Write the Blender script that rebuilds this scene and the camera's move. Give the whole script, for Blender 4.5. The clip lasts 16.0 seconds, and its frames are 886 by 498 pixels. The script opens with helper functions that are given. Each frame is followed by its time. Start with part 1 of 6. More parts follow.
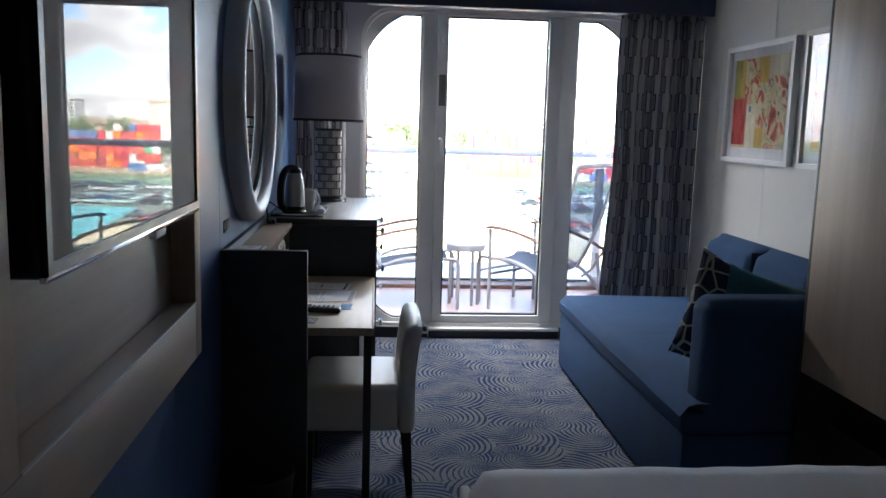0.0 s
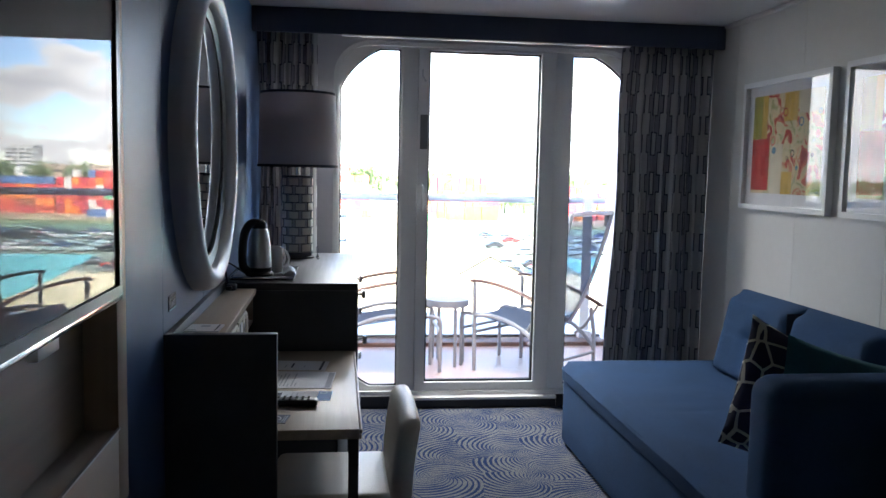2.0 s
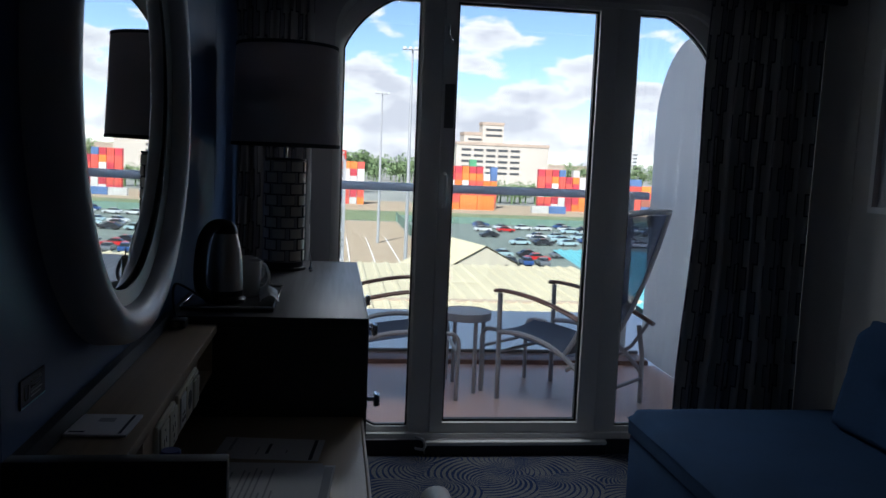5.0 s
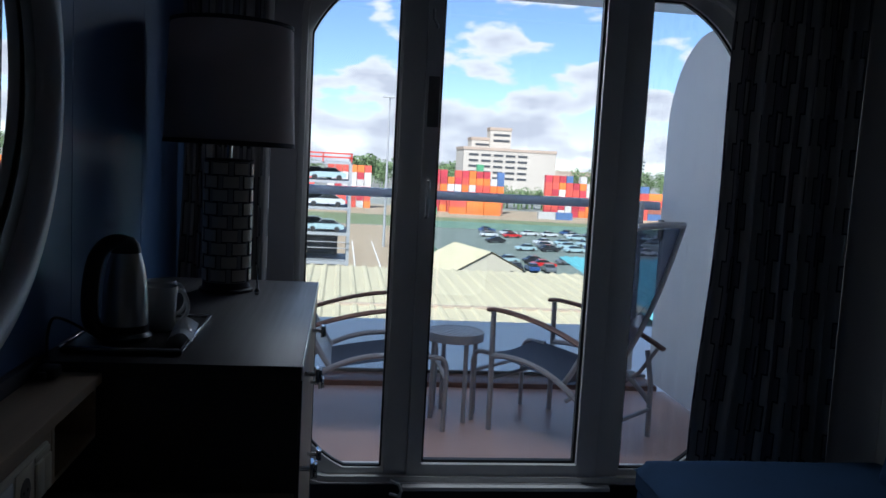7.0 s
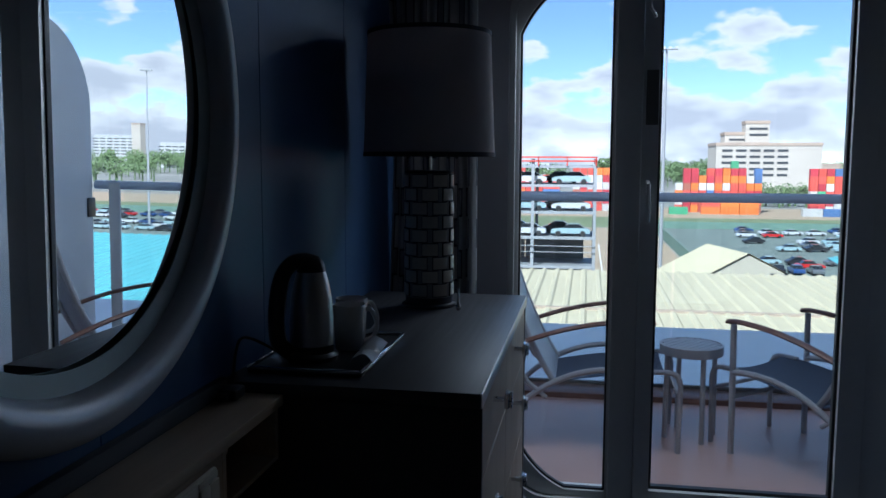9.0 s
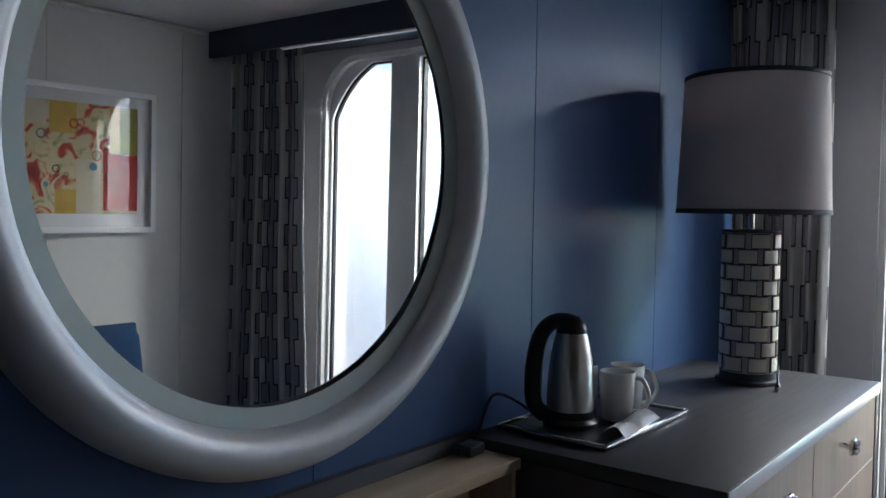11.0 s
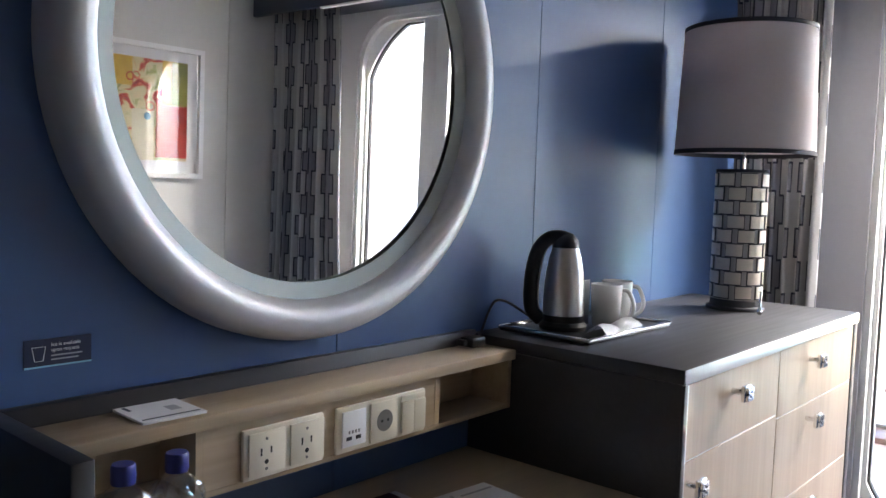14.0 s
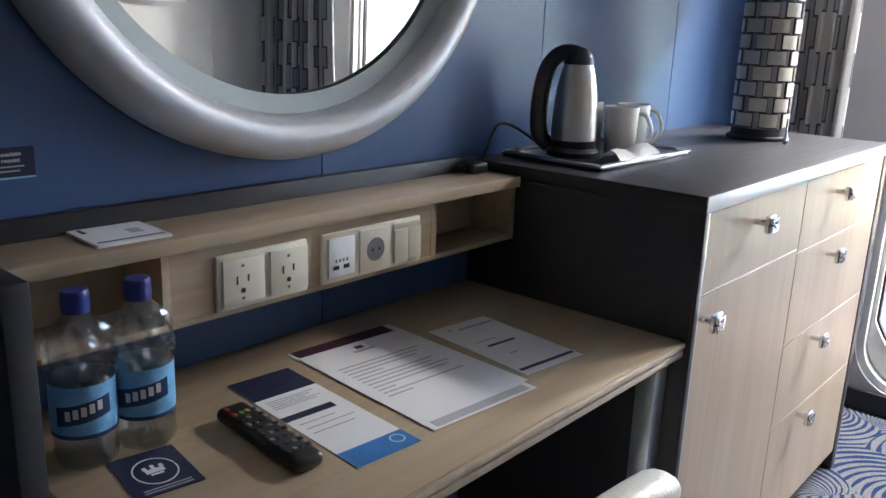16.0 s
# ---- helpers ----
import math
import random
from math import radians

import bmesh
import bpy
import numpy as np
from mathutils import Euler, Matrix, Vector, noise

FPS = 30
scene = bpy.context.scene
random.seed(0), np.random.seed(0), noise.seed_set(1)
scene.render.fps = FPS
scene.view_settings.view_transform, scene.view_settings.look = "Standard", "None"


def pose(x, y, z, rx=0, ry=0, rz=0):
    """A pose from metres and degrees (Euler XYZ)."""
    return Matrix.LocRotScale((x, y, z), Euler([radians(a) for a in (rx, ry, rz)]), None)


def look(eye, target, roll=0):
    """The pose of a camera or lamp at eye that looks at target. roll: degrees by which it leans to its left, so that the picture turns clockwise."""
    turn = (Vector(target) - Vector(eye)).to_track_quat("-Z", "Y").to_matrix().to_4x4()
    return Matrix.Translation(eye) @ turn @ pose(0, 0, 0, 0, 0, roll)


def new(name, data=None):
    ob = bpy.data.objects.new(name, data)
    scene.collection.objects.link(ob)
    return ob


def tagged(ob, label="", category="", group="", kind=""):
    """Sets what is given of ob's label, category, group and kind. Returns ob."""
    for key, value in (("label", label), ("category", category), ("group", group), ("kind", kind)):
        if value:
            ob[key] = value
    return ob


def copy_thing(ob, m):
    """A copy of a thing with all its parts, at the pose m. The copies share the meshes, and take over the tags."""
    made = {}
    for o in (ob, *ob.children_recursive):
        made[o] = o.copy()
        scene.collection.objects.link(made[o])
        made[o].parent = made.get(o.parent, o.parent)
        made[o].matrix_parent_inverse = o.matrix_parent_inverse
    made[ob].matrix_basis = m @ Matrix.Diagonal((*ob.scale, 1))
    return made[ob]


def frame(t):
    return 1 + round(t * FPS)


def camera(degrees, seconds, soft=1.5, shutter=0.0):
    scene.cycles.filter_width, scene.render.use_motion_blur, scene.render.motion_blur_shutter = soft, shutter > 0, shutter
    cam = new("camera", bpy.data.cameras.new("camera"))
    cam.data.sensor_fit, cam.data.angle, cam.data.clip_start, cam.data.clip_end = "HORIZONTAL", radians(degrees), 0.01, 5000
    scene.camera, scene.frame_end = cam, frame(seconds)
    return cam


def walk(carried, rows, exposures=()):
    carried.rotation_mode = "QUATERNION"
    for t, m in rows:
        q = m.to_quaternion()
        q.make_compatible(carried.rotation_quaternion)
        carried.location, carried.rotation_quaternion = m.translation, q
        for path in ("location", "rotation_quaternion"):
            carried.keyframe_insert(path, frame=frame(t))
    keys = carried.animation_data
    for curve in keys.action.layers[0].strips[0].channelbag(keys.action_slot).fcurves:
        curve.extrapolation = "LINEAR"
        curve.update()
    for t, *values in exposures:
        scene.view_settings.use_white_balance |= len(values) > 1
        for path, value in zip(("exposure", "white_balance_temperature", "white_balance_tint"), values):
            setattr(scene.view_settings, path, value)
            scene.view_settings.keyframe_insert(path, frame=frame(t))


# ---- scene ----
cam = camera(56.3, 16.0)
PATH = [
    (0, (-0.045, 0.167, 1.479), (0.123, 2.138, 1.187), 1.6),
    (0.5, (-0.064, 0.193, 1.487), (0.112, 2.17, 1.242), 2.0),
    (1, (-0.104, 0.379, 1.488), (0.109, 2.359, 1.299), 1.2),
    (1.5, (-0.147, 0.589, 1.483), (0.094, 2.566, 1.301), 0.4),
    (2, (-0.111, 0.792, 1.487), (0.141, 2.767, 1.3), 1.2),
    (2.5, (-0.087, 0.979, 1.498), (0.149, 2.957, 1.319), 2.3),
    (3, (-0.12, 1.186, 1.488), (0.115, 3.164, 1.311), 2.4),
    (3.2, (-0.139, 1.273, 1.486), (0.104, 3.251, 1.312), 2.0),
    (5.3, (-0.133, 1.984, 1.469), (0.146, 3.952, 1.252), 2.6),
    (5.5, (-0.112, 2.041, 1.472), (0.228, 4.0, 1.261), 2.4),
    (6, (-0.075, 2.182, 1.476), (0.498, 4.089, 1.252), 2.0),
    (6.5, (-0.038, 2.28, 1.469), (0.529, 4.187, 1.26), 2.1),
    (7, (0.037, 2.405, 1.47), (0.288, 4.379, 1.265), 3.1),
    (7.5, (0.126, 2.472, 1.476), (0.198, 4.463, 1.295), 3.4),
    (8, (0.146, 2.514, 1.47), (0.17, 4.506, 1.292), 3.0),
    (8.5, (0.142, 2.567, 1.469), (0.0, 4.552, 1.272), 1.6),
    (9, (0.166, 2.579, 1.478), (-0.173, 4.538, 1.267), 0.2),
    (9.5, (0.223, 2.679, 1.498), (-0.333, 4.593, 1.324), 0.2),
    (10, (0.26, 2.774, 1.504), (-0.521, 4.61, 1.37), 1.1),
    (10.2, (0.294, 2.796, 1.504), (-0.604, 4.578, 1.383), 1.0),
    (12.3, (0.603, 2.691, 1.42), (-0.81, 4.103, 1.342), 1.1),
    (12.5, (0.616, 2.666, 1.413), (-0.778, 4.097, 1.317), 1.3),
    (13, (0.647, 2.629, 1.397), (-0.706, 4.096, 1.269), 1.6),
    (13.5, (0.66, 2.617, 1.386), (-0.665, 4.108, 1.243), 1.7),
    (14, (0.66, 2.622, 1.371), (-0.649, 4.127, 1.22), 1.8),
    (14.5, (0.654, 2.626, 1.354), (-0.632, 4.145, 1.164), 1.9),
    (15, (0.663, 2.642, 1.337), (-0.611, 4.158, 1.058), 1.8),
    (15.5, (0.644, 2.672, 1.317), (-0.616, 4.174, 0.923), 1.5),
    (16, (0.567, 2.75, 1.301), (-0.698, 4.21, 0.782), 2.1),
]
EXPO = [(0.0, 4.25, 6500, 11), (3.2, 3.75, 6400, 10), (5.3, 1.15, 5900, 9), (6.8, 1.15, 5700, 9), (9.5, 1.15, 5250, 6), (10.2, 2.1, 5700, 6), (12.3, 5.5, 7200, 14), (14.0, 5.3, 7150, 14), (16.0, 5.25, 6950, 12)]
walk(cam, [(t, look(eye, target, roll)) for t, eye, target, roll in PATH], EXPO)

# ---- world and sun ----
SUN_EL, SUN_AZ = radians(46), radians(205)   # azimuth clockwise from +y: behind the ship
world = bpy.data.worlds.new("sky")
scene.world = world
world.use_nodes = True
wn, wl = world.node_tree.nodes, world.node_tree.links
wn.clear()
w_out = wn.new("ShaderNodeOutputWorld")
w_bg = wn.new("ShaderNodeBackground")
w_sky = wn.new("ShaderNodeTexSky")
w_sky.sky_type = "NISHITA"
w_sky.sun_disc = False
w_sky.sun_elevation, w_sky.sun_rotation = SUN_EL, SUN_AZ
w_sky.altitude = 1500.0
w_sky.air_density, w_sky.dust_density, w_sky.ozone_density = 0.85, 0.1, 2.2
w_bg.inputs["Strength"].default_value = 0.075
# broken cumulus: a grey-white bank low over the land, white puffs above it
w_tc = wn.new("ShaderNodeTexCoord")
w_sep = wn.new("ShaderNodeSeparateXYZ")
w_map = wn.new("ShaderNodeMapping")
w_map.inputs["Location"].default_value = (0.55, 0.15, 0.4)
w_map.inputs["Scale"].default_value = (1.0, 1.0, 2.3)
w_noise = wn.new("ShaderNodeTexNoise")
w_noise.inputs["Scale"].default_value = 10.5
w_noise.inputs["Detail"].default_value = 7
w_noise.inputs["Roughness"].default_value = 0.5
w_bias = wn.new("ShaderNodeMapRange")
w_bias.inputs["From Min"].default_value, w_bias.inputs["From Max"].default_value = 0.03, 0.185
w_bias.inputs["To Min"].default_value, w_bias.inputs["To Max"].default_value = 0.19, -0.02
w_sum = wn.new("ShaderNodeMath"); w_sum.operation = "ADD"
w_ramp = wn.new("ShaderNodeValToRGB")
w_ramp.color_ramp.elements[0].position, w_ramp.color_ramp.elements[1].position = 0.57, 0.63
w_tone = wn.new("ShaderNodeValToRGB")
w_tone.color_ramp.elements[0].position, w_tone.color_ramp.elements[1].position = 0.63, 0.76
w_tone.color_ramp.elements[0].color = (1, 1, 1, 1)
w_tone.color_ramp.elements[1].color = (0.70, 0.72, 0.77, 1)
w_cloud = wn.new("ShaderNodeVectorMath"); w_cloud.operation = "SCALE"
w_cloud.inputs["Scale"].default_value = 6.4
w_mix = wn.new("ShaderNodeMix"); w_mix.data_type = "RGBA"
wl.new(w_tc.outputs["Generated"], w_sep.inputs[0])
wl.new(w_sep.outputs["Z"], w_bias.inputs["Value"])
wl.new(w_tc.outputs["Generated"], w_map.inputs[0])
wl.new(w_map.outputs[0], w_noise.inputs["Vector"])
wl.new(w_noise.outputs["Fac"], w_sum.inputs[0])
wl.new(w_bias.outputs["Result"], w_sum.inputs[1])
wl.new(w_sum.outputs[0], w_ramp.inputs[0])
wl.new(w_sum.outputs[0], w_tone.inputs[0])
wl.new(w_tone.outputs[0], w_cloud.inputs[0])
wl.new(w_ramp.outputs[0], w_mix.inputs["Factor"])
wl.new(w_sky.outputs[0], w_mix.inputs["A"])
wl.new(w_cloud.outputs[0], w_mix.inputs["B"])
wl.new(w_mix.outputs["Result"], w_bg.inputs["Color"])
wl.new(w_bg.outputs[0], w_out.inputs[0])
sun = new("sun", bpy.data.lights.new("sun", "SUN"))
sun.data.energy, sun.data.angle, sun.data.color = 5.0, radians(0.53), (1.0, 0.96, 0.9)
sun_dir = Vector((math.sin(SUN_AZ) * math.cos(SUN_EL), math.cos(SUN_AZ) * math.cos(SUN_EL), math.sin(SUN_EL)))
sun.matrix_world = look(sun_dir * 100, (0, 0, 0))


# added area lamp, unseen in the balcony opening's head, standing in for high sky
fill_lamp = new("sky_fill", bpy.data.lights.new("sky_fill", "AREA"))
fill_lamp.data.shape, fill_lamp.data.size, fill_lamp.data.size_y = "RECTANGLE", 1.75, 0.30
fill_lamp.data.energy, fill_lamp.data.color = 15.0, (0.94, 0.97, 1.0)
fill_lamp.matrix_world = look((0.90, 6.26, 2.47), (0.05, 4.6, 1.30))

# ---- materials ----
def shader(name):
    m = bpy.data.materials.new(name)
    m.use_nodes = True
    n, l = m.node_tree.nodes, m.node_tree.links
    return m, n, l, n["Principled BSDF"]


def surface(name, col, rough=0.5, metal=0.0, var=0.12, scale=6.0, bump=0.0, bscale=300.0, stretch=(1, 1, 1), coat=0.0, rvar=0.1, spec=0.5, pieces=0.0):
    """A plain coloured surface with uneven tone at two scales, fine relief, and uneven gloss."""
    m, n, l, p = shader(name)
    p.inputs["Metallic"].default_value = metal
    p.inputs["Coat Weight"].default_value = coat
    p.inputs["Specular IOR Level"].default_value = spec
    tc = n.new("ShaderNodeTexCoord")
    mp = n.new("ShaderNodeMapping")
    mp.inputs["Scale"].default_value = stretch
    l.new(tc.outputs["Object"], mp.inputs[0])
    a = n.new("ShaderNodeTexNoise")
    a.inputs["Scale"].default_value, a.inputs["Detail"].default_value = scale, 4
    b = n.new("ShaderNodeTexNoise")
    b.inputs["Scale"].default_value, b.inputs["Detail"].default_value = scale * 14, 3
    l.new(mp.outputs[0], a.inputs["Vector"])
    l.new(mp.outputs[0], b.inputs["Vector"])
    add = n.new("ShaderNodeMath"); add.operation = "MULTIPLY_ADD"
    add.inputs[1].default_value = 0.5
    l.new(b.outputs["Fac"], add.inputs[0])
    l.new(a.outputs["Fac"], add.inputs[2])
    rg = n.new("ShaderNodeMapRange")
    rg.inputs["From Min"].default_value, rg.inputs["From Max"].default_value = 0.45, 1.05
    rg.inputs["To Min"].default_value, rg.inputs["To Max"].default_value = 1 - var, 1 + var
    l.new(add.outputs[0], rg.inputs["Value"])
    mul = n.new("ShaderNodeVectorMath"); mul.operation = "SCALE"
    mul.inputs[0].default_value = col
    fac = rg.outputs[0]
    if pieces:
        oi = n.new("ShaderNodeObjectInfo")
        r2 = n.new("ShaderNodeMapRange")
        r2.inputs["To Min"].default_value, r2.inputs["To Max"].default_value = 1 - pieces, 1 + pieces
        l.new(oi.outputs["Random"], r2.inputs["Value"])
        mm = n.new("ShaderNodeMath"); mm.operation = "MULTIPLY"
        l.new(fac, mm.inputs[0]); l.new(r2.outputs[0], mm.inputs[1])
        fac = mm.outputs[0]
    l.new(fac, mul.inputs["Scale"])
    l.new(mul.outputs[0], p.inputs["Base Color"])
    rr = n.new("ShaderNodeMapRange")
    rr.inputs["To Min"].default_value, rr.inputs["To Max"].default_value = max(0.02, rough - rvar), min(1, rough + rvar)
    l.new(a.outputs["Fac"], rr.inputs["Value"])
    l.new(rr.outputs[0], p.inputs["Roughness"])
    if bump:
        c = n.new("ShaderNodeTexNoise")
        c.inputs["Scale"].default_value, c.inputs["Detail"].default_value = bscale, 2
        l.new(mp.outputs[0], c.inputs["Vector"])
        bp = n.new("ShaderNodeBump")
        bp.inputs["Strength"].default_value, bp.inputs["Distance"].default_value = bump, 0.002
        l.new(c.outputs["Fac"], bp.inputs["Height"])
        l.new(bp.outputs[0], p.inputs["Normal"])
    return m


def timber(name, light, dark, axis=1, rough=0.45, fine=60.0):
    """Straight-grained laminate: fine streaks along one axis."""
    m, n, l, p = shader(name)
    tc = n.new("ShaderNodeTexCoord")
    mp = n.new("ShaderNodeMapping")
    sc = [fine, fine, fine]
    sc[axis] = fine / 28
    mp.inputs["Scale"].default_value = sc
    l.new(tc.outputs["Object"], mp.inputs[0])
    a = n.new("ShaderNodeTexNoise")
    a.inputs["Scale"].default_value, a.inputs["Detail"].default_value, a.inputs["Distortion"].default_value = 1.0, 6, 0.6
    l.new(mp.outputs[0], a.inputs["Vector"])
    mp2 = n.new("ShaderNodeMapping")
    sc2 = [7, 7, 7]
    sc2[axis] = 0.7
    mp2.inputs["Scale"].default_value = sc2
    l.new(tc.outputs["Object"], mp2.inputs[0])
    b = n.new("ShaderNodeTexNoise")
    b.inputs["Scale"].default_value, b.inputs["Detail"].default_value = 1.0, 3
    l.new(mp2.outputs[0], b.inputs["Vector"])
    mx = n.new("ShaderNodeMath"); mx.operation = "MULTIPLY_ADD"; mx.inputs[1].default_value = 0.6
    l.new(a.outputs["Fac"], mx.inputs[0])
    l.new(b.outputs["Fac"], mx.inputs[2])
    rp = n.new("ShaderNodeValToRGB")
    rp.color_ramp.elements[0].position, rp.color_ramp.elements[0].color = 0.58, (*dark, 1)
    rp.color_ramp.elements[1].position, rp.color_ramp.elements[1].color = 0.98, (*light, 1)
    l.new(mx.outputs[0], rp.inputs[0])
    l.new(rp.outputs[0], p.inputs["Base Color"])
    rr = n.new("ShaderNodeMapRange")
    rr.inputs["To Min"].default_value, rr.inputs["To Max"].default_value = rough - 0.08, rough + 0.1
    l.new(a.outputs["Fac"], rr.inputs["Value"])
    l.new(rr.outputs[0], p.inputs["Roughness"])
    bp = n.new("ShaderNodeBump")
    bp.inputs["Strength"].default_value, bp.inputs["Distance"].default_value = 0.12, 0.001
    l.new(a.outputs["Fac"], bp.inputs["Height"])
    l.new(bp.outputs[0], p.inputs["Normal"])
    return m


def thin_glass(name, tint=(1, 1, 1), f0=0.08, rough=0.0):
    """A thin clear sheet: passes light straight, and reflects more the flatter it is seen."""
    m, n, l, p = shader(name)
    n.remove(p)
    tr = n.new("ShaderNodeBsdfTransparent"); tr.inputs[0].default_value = (*tint, 1)
    gl = n.new("ShaderNodeBsdfGlossy"); gl.inputs["Roughness"].default_value = rough
    lw = n.new("ShaderNodeLayerWeight"); lw.inputs["Blend"].default_value = 0.5
    pw = n.new("ShaderNodeMath"); pw.operation = "POWER"; pw.inputs[1].default_value = 5.0
    l.new(lw.outputs["Facing"], pw.inputs[0])
    ma = n.new("ShaderNodeMath"); ma.operation = "MULTIPLY_ADD"
    ma.inputs[1].default_value, ma.inputs[2].default_value = 1 - f0, f0
    l.new(pw.outputs[0], ma.inputs[0])
    mx = n.new("ShaderNodeMixShader")
    l.new(ma.outputs[0], mx.inputs[0]); l.new(tr.outputs[0], mx.inputs[1]); l.new(gl.outputs[0], mx.inputs[2])
    l.new(mx.outputs[0], n["Material Output"].inputs[0])
    return m


def let_light_through(m, share):
    """Thin cloth passes part of the light that falls on its back."""
    n, l = m.node_tree.nodes, m.node_tree.links
    out, p = n["Material Output"], n["Principled BSDF"]
    tr = n.new("ShaderNodeBsdfTranslucent")
    l.new(p.inputs["Base Color"].links[0].from_socket, tr.inputs["Color"])
    mx = n.new("ShaderNodeMixShader")
    mx.inputs[0].default_value = share
    l.new(p.outputs[0], mx.inputs[1]); l.new(tr.outputs[0], mx.inputs[2])
    l.new(mx.outputs[0], out.inputs[0])


def math_node(n, l, op, a, b=None):
    k = n.new("ShaderNodeMath"); k.operation = op
    for i, v in enumerate((a, b)):
        if v is None:
            continue
        if isinstance(v, (int, float)):
            k.inputs[i].default_value = v
        else:
            l.new(v, k.inputs[i])
    return k.outputs[0]


def carpet_material():
    """Wool carpet: fans of curved blue and cream lines on grey-blue, each fan turned its own way."""
    m, n, l, p = shader("carpet_swirls")
    tc = n.new("ShaderNodeTexCoord")
    vo = n.new("ShaderNodeTexVoronoi")
    vo.inputs["Scale"].default_value, vo.inputs["Randomness"].default_value = 3.4, 0.75
    vo.voronoi_dimensions = "2D"
    l.new(tc.outputs["Object"], vo.inputs["Vector"])
    off = n.new("ShaderNodeVectorMath"); off.operation = "SUBTRACT"; off.inputs[1].default_value = (0.5, 0.5, 0.5)
    l.new(vo.outputs["Color"], off.inputs[0])
    sc = n.new("ShaderNodeVectorMath"); sc.operation = "SCALE"; sc.inputs["Scale"].default_value = 0.20
    l.new(off.outputs[0], sc.inputs[0])
    cen = n.new("ShaderNodeVectorMath"); cen.operation = "ADD"
    l.new(vo.outputs["Position"], cen.inputs[0]); l.new(sc.outputs[0], cen.inputs[1])
    d = n.new("ShaderNodeVectorMath"); d.operation = "SUBTRACT"
    l.new(tc.outputs["Object"], d.inputs[0]); l.new(cen.outputs[0], d.inputs[1])
    sx = n.new("ShaderNodeSeparateXYZ"); l.new(d.outputs[0], sx.inputs[0])
    turn = math_node(n, l, "ARCTAN2", sx.outputs["Y"], sx.outputs["X"])
    rad = math_node(n, l, "SQRT", math_node(n, l, "ADD", math_node(n, l, "MULTIPLY", sx.outputs["X"], sx.outputs["X"]), math_node(n, l, "MULTIPLY", sx.outputs["Y"], sx.outputs["Y"])))
    # strokes fan out from each centre, bent one way or the other
    hand = n.new("ShaderNodeSeparateXYZ"); l.new(vo.outputs["Color"], hand.inputs[0])
    way = math_node(n, l, "SUBTRACT", math_node(n, l, "MULTIPLY", math_node(n, l, "GREATER_THAN", hand.outputs["Z"], 0.35), 2.0), 1.0)
    bend = math_node(n, l, "MULTIPLY", math_node(n, l, "MULTIPLY", rad, 29.0), way)
    fr = math_node(n, l, "FRACT", math_node(n, l, "ADD", math_node(n, l, "MULTIPLY", turn, 24 / (2 * math.pi)), math_node(n, l, "ADD", bend, 50.0)))
    tri = math_node(n, l, "PINGPONG", fr, 0.5)
    # strokes swell and taper along their run
    n2 = n.new("ShaderNodeTexNoise"); n2.inputs["Scale"].default_value = 7
    l.new(tc.outputs["Object"], n2.inputs["Vector"])
    wid = n.new("ShaderNodeMapRange")
    wid.inputs["From Min"].default_value, wid.inputs["From Max"].default_value = 0.32, 0.68
    wid.inputs["To Min"].default_value, wid.inputs["To Max"].default_value = 0.09, 0.34
    l.new(n2.outputs["Fac"], wid.inputs["Value"])
    lt = n.new("ShaderNodeMath"); lt.operation = "LESS_THAN"
    l.new(tri, lt.inputs[0]); l.new(wid.outputs[0], lt.inputs[1])
    tuft = n.new("ShaderNodeTexNoise"); tuft.inputs["Scale"].default_value, tuft.inputs["Detail"].default_value = 260, 3
    l.new(tc.outputs["Object"], tuft.inputs["Vector"])
    base = n.new("ShaderNodeValToRGB")
    base.color_ramp.elements[0].position, base.color_ramp.elements[0].color = 0.35, (0.07, 0.076, 0.09, 1)
    base.color_ramp.elements[1].position, base.color_ramp.elements[1].color = 0.68, (0.215, 0.21, 0.20, 1)
    l.new(tuft.outputs["Fac"], base.inputs[0])
    blue = n.new("ShaderNodeValToRGB")
    blue.color_ramp.elements[0].position, blue.color_ramp.elements[0].color = 0.3, (0.006, 0.014, 0.042, 1)
    blue.color_ramp.elements[1].position, blue.color_ramp.elements[1].color = 0.7, (0.020, 0.044, 0.125, 1)
    l.new(tuft.outputs["Fac"], blue.inputs[0])
    mx = n.new("ShaderNodeMix"); mx.data_type = "RGBA"
    l.new(lt.outputs[0], mx.inputs["Factor"]); l.new(base.outputs[0], mx.inputs["A"]); l.new(blue.outputs[0], mx.inputs["B"])
    l.new(mx.outputs["Result"], p.inputs["Base Color"])
    p.inputs["Roughness"].default_value = 0.95
    p.inputs["Specular IOR Level"].default_value = 0.1
    bp = n.new("ShaderNodeBump"); bp.inputs["Strength"].default_value, bp.inputs["Distance"].default_value = 0.6, 0.003
    l.new(tuft.outputs["Fac"], bp.inputs["Height"]); l.new(bp.outputs[0], p.inputs["Normal"])
    return m


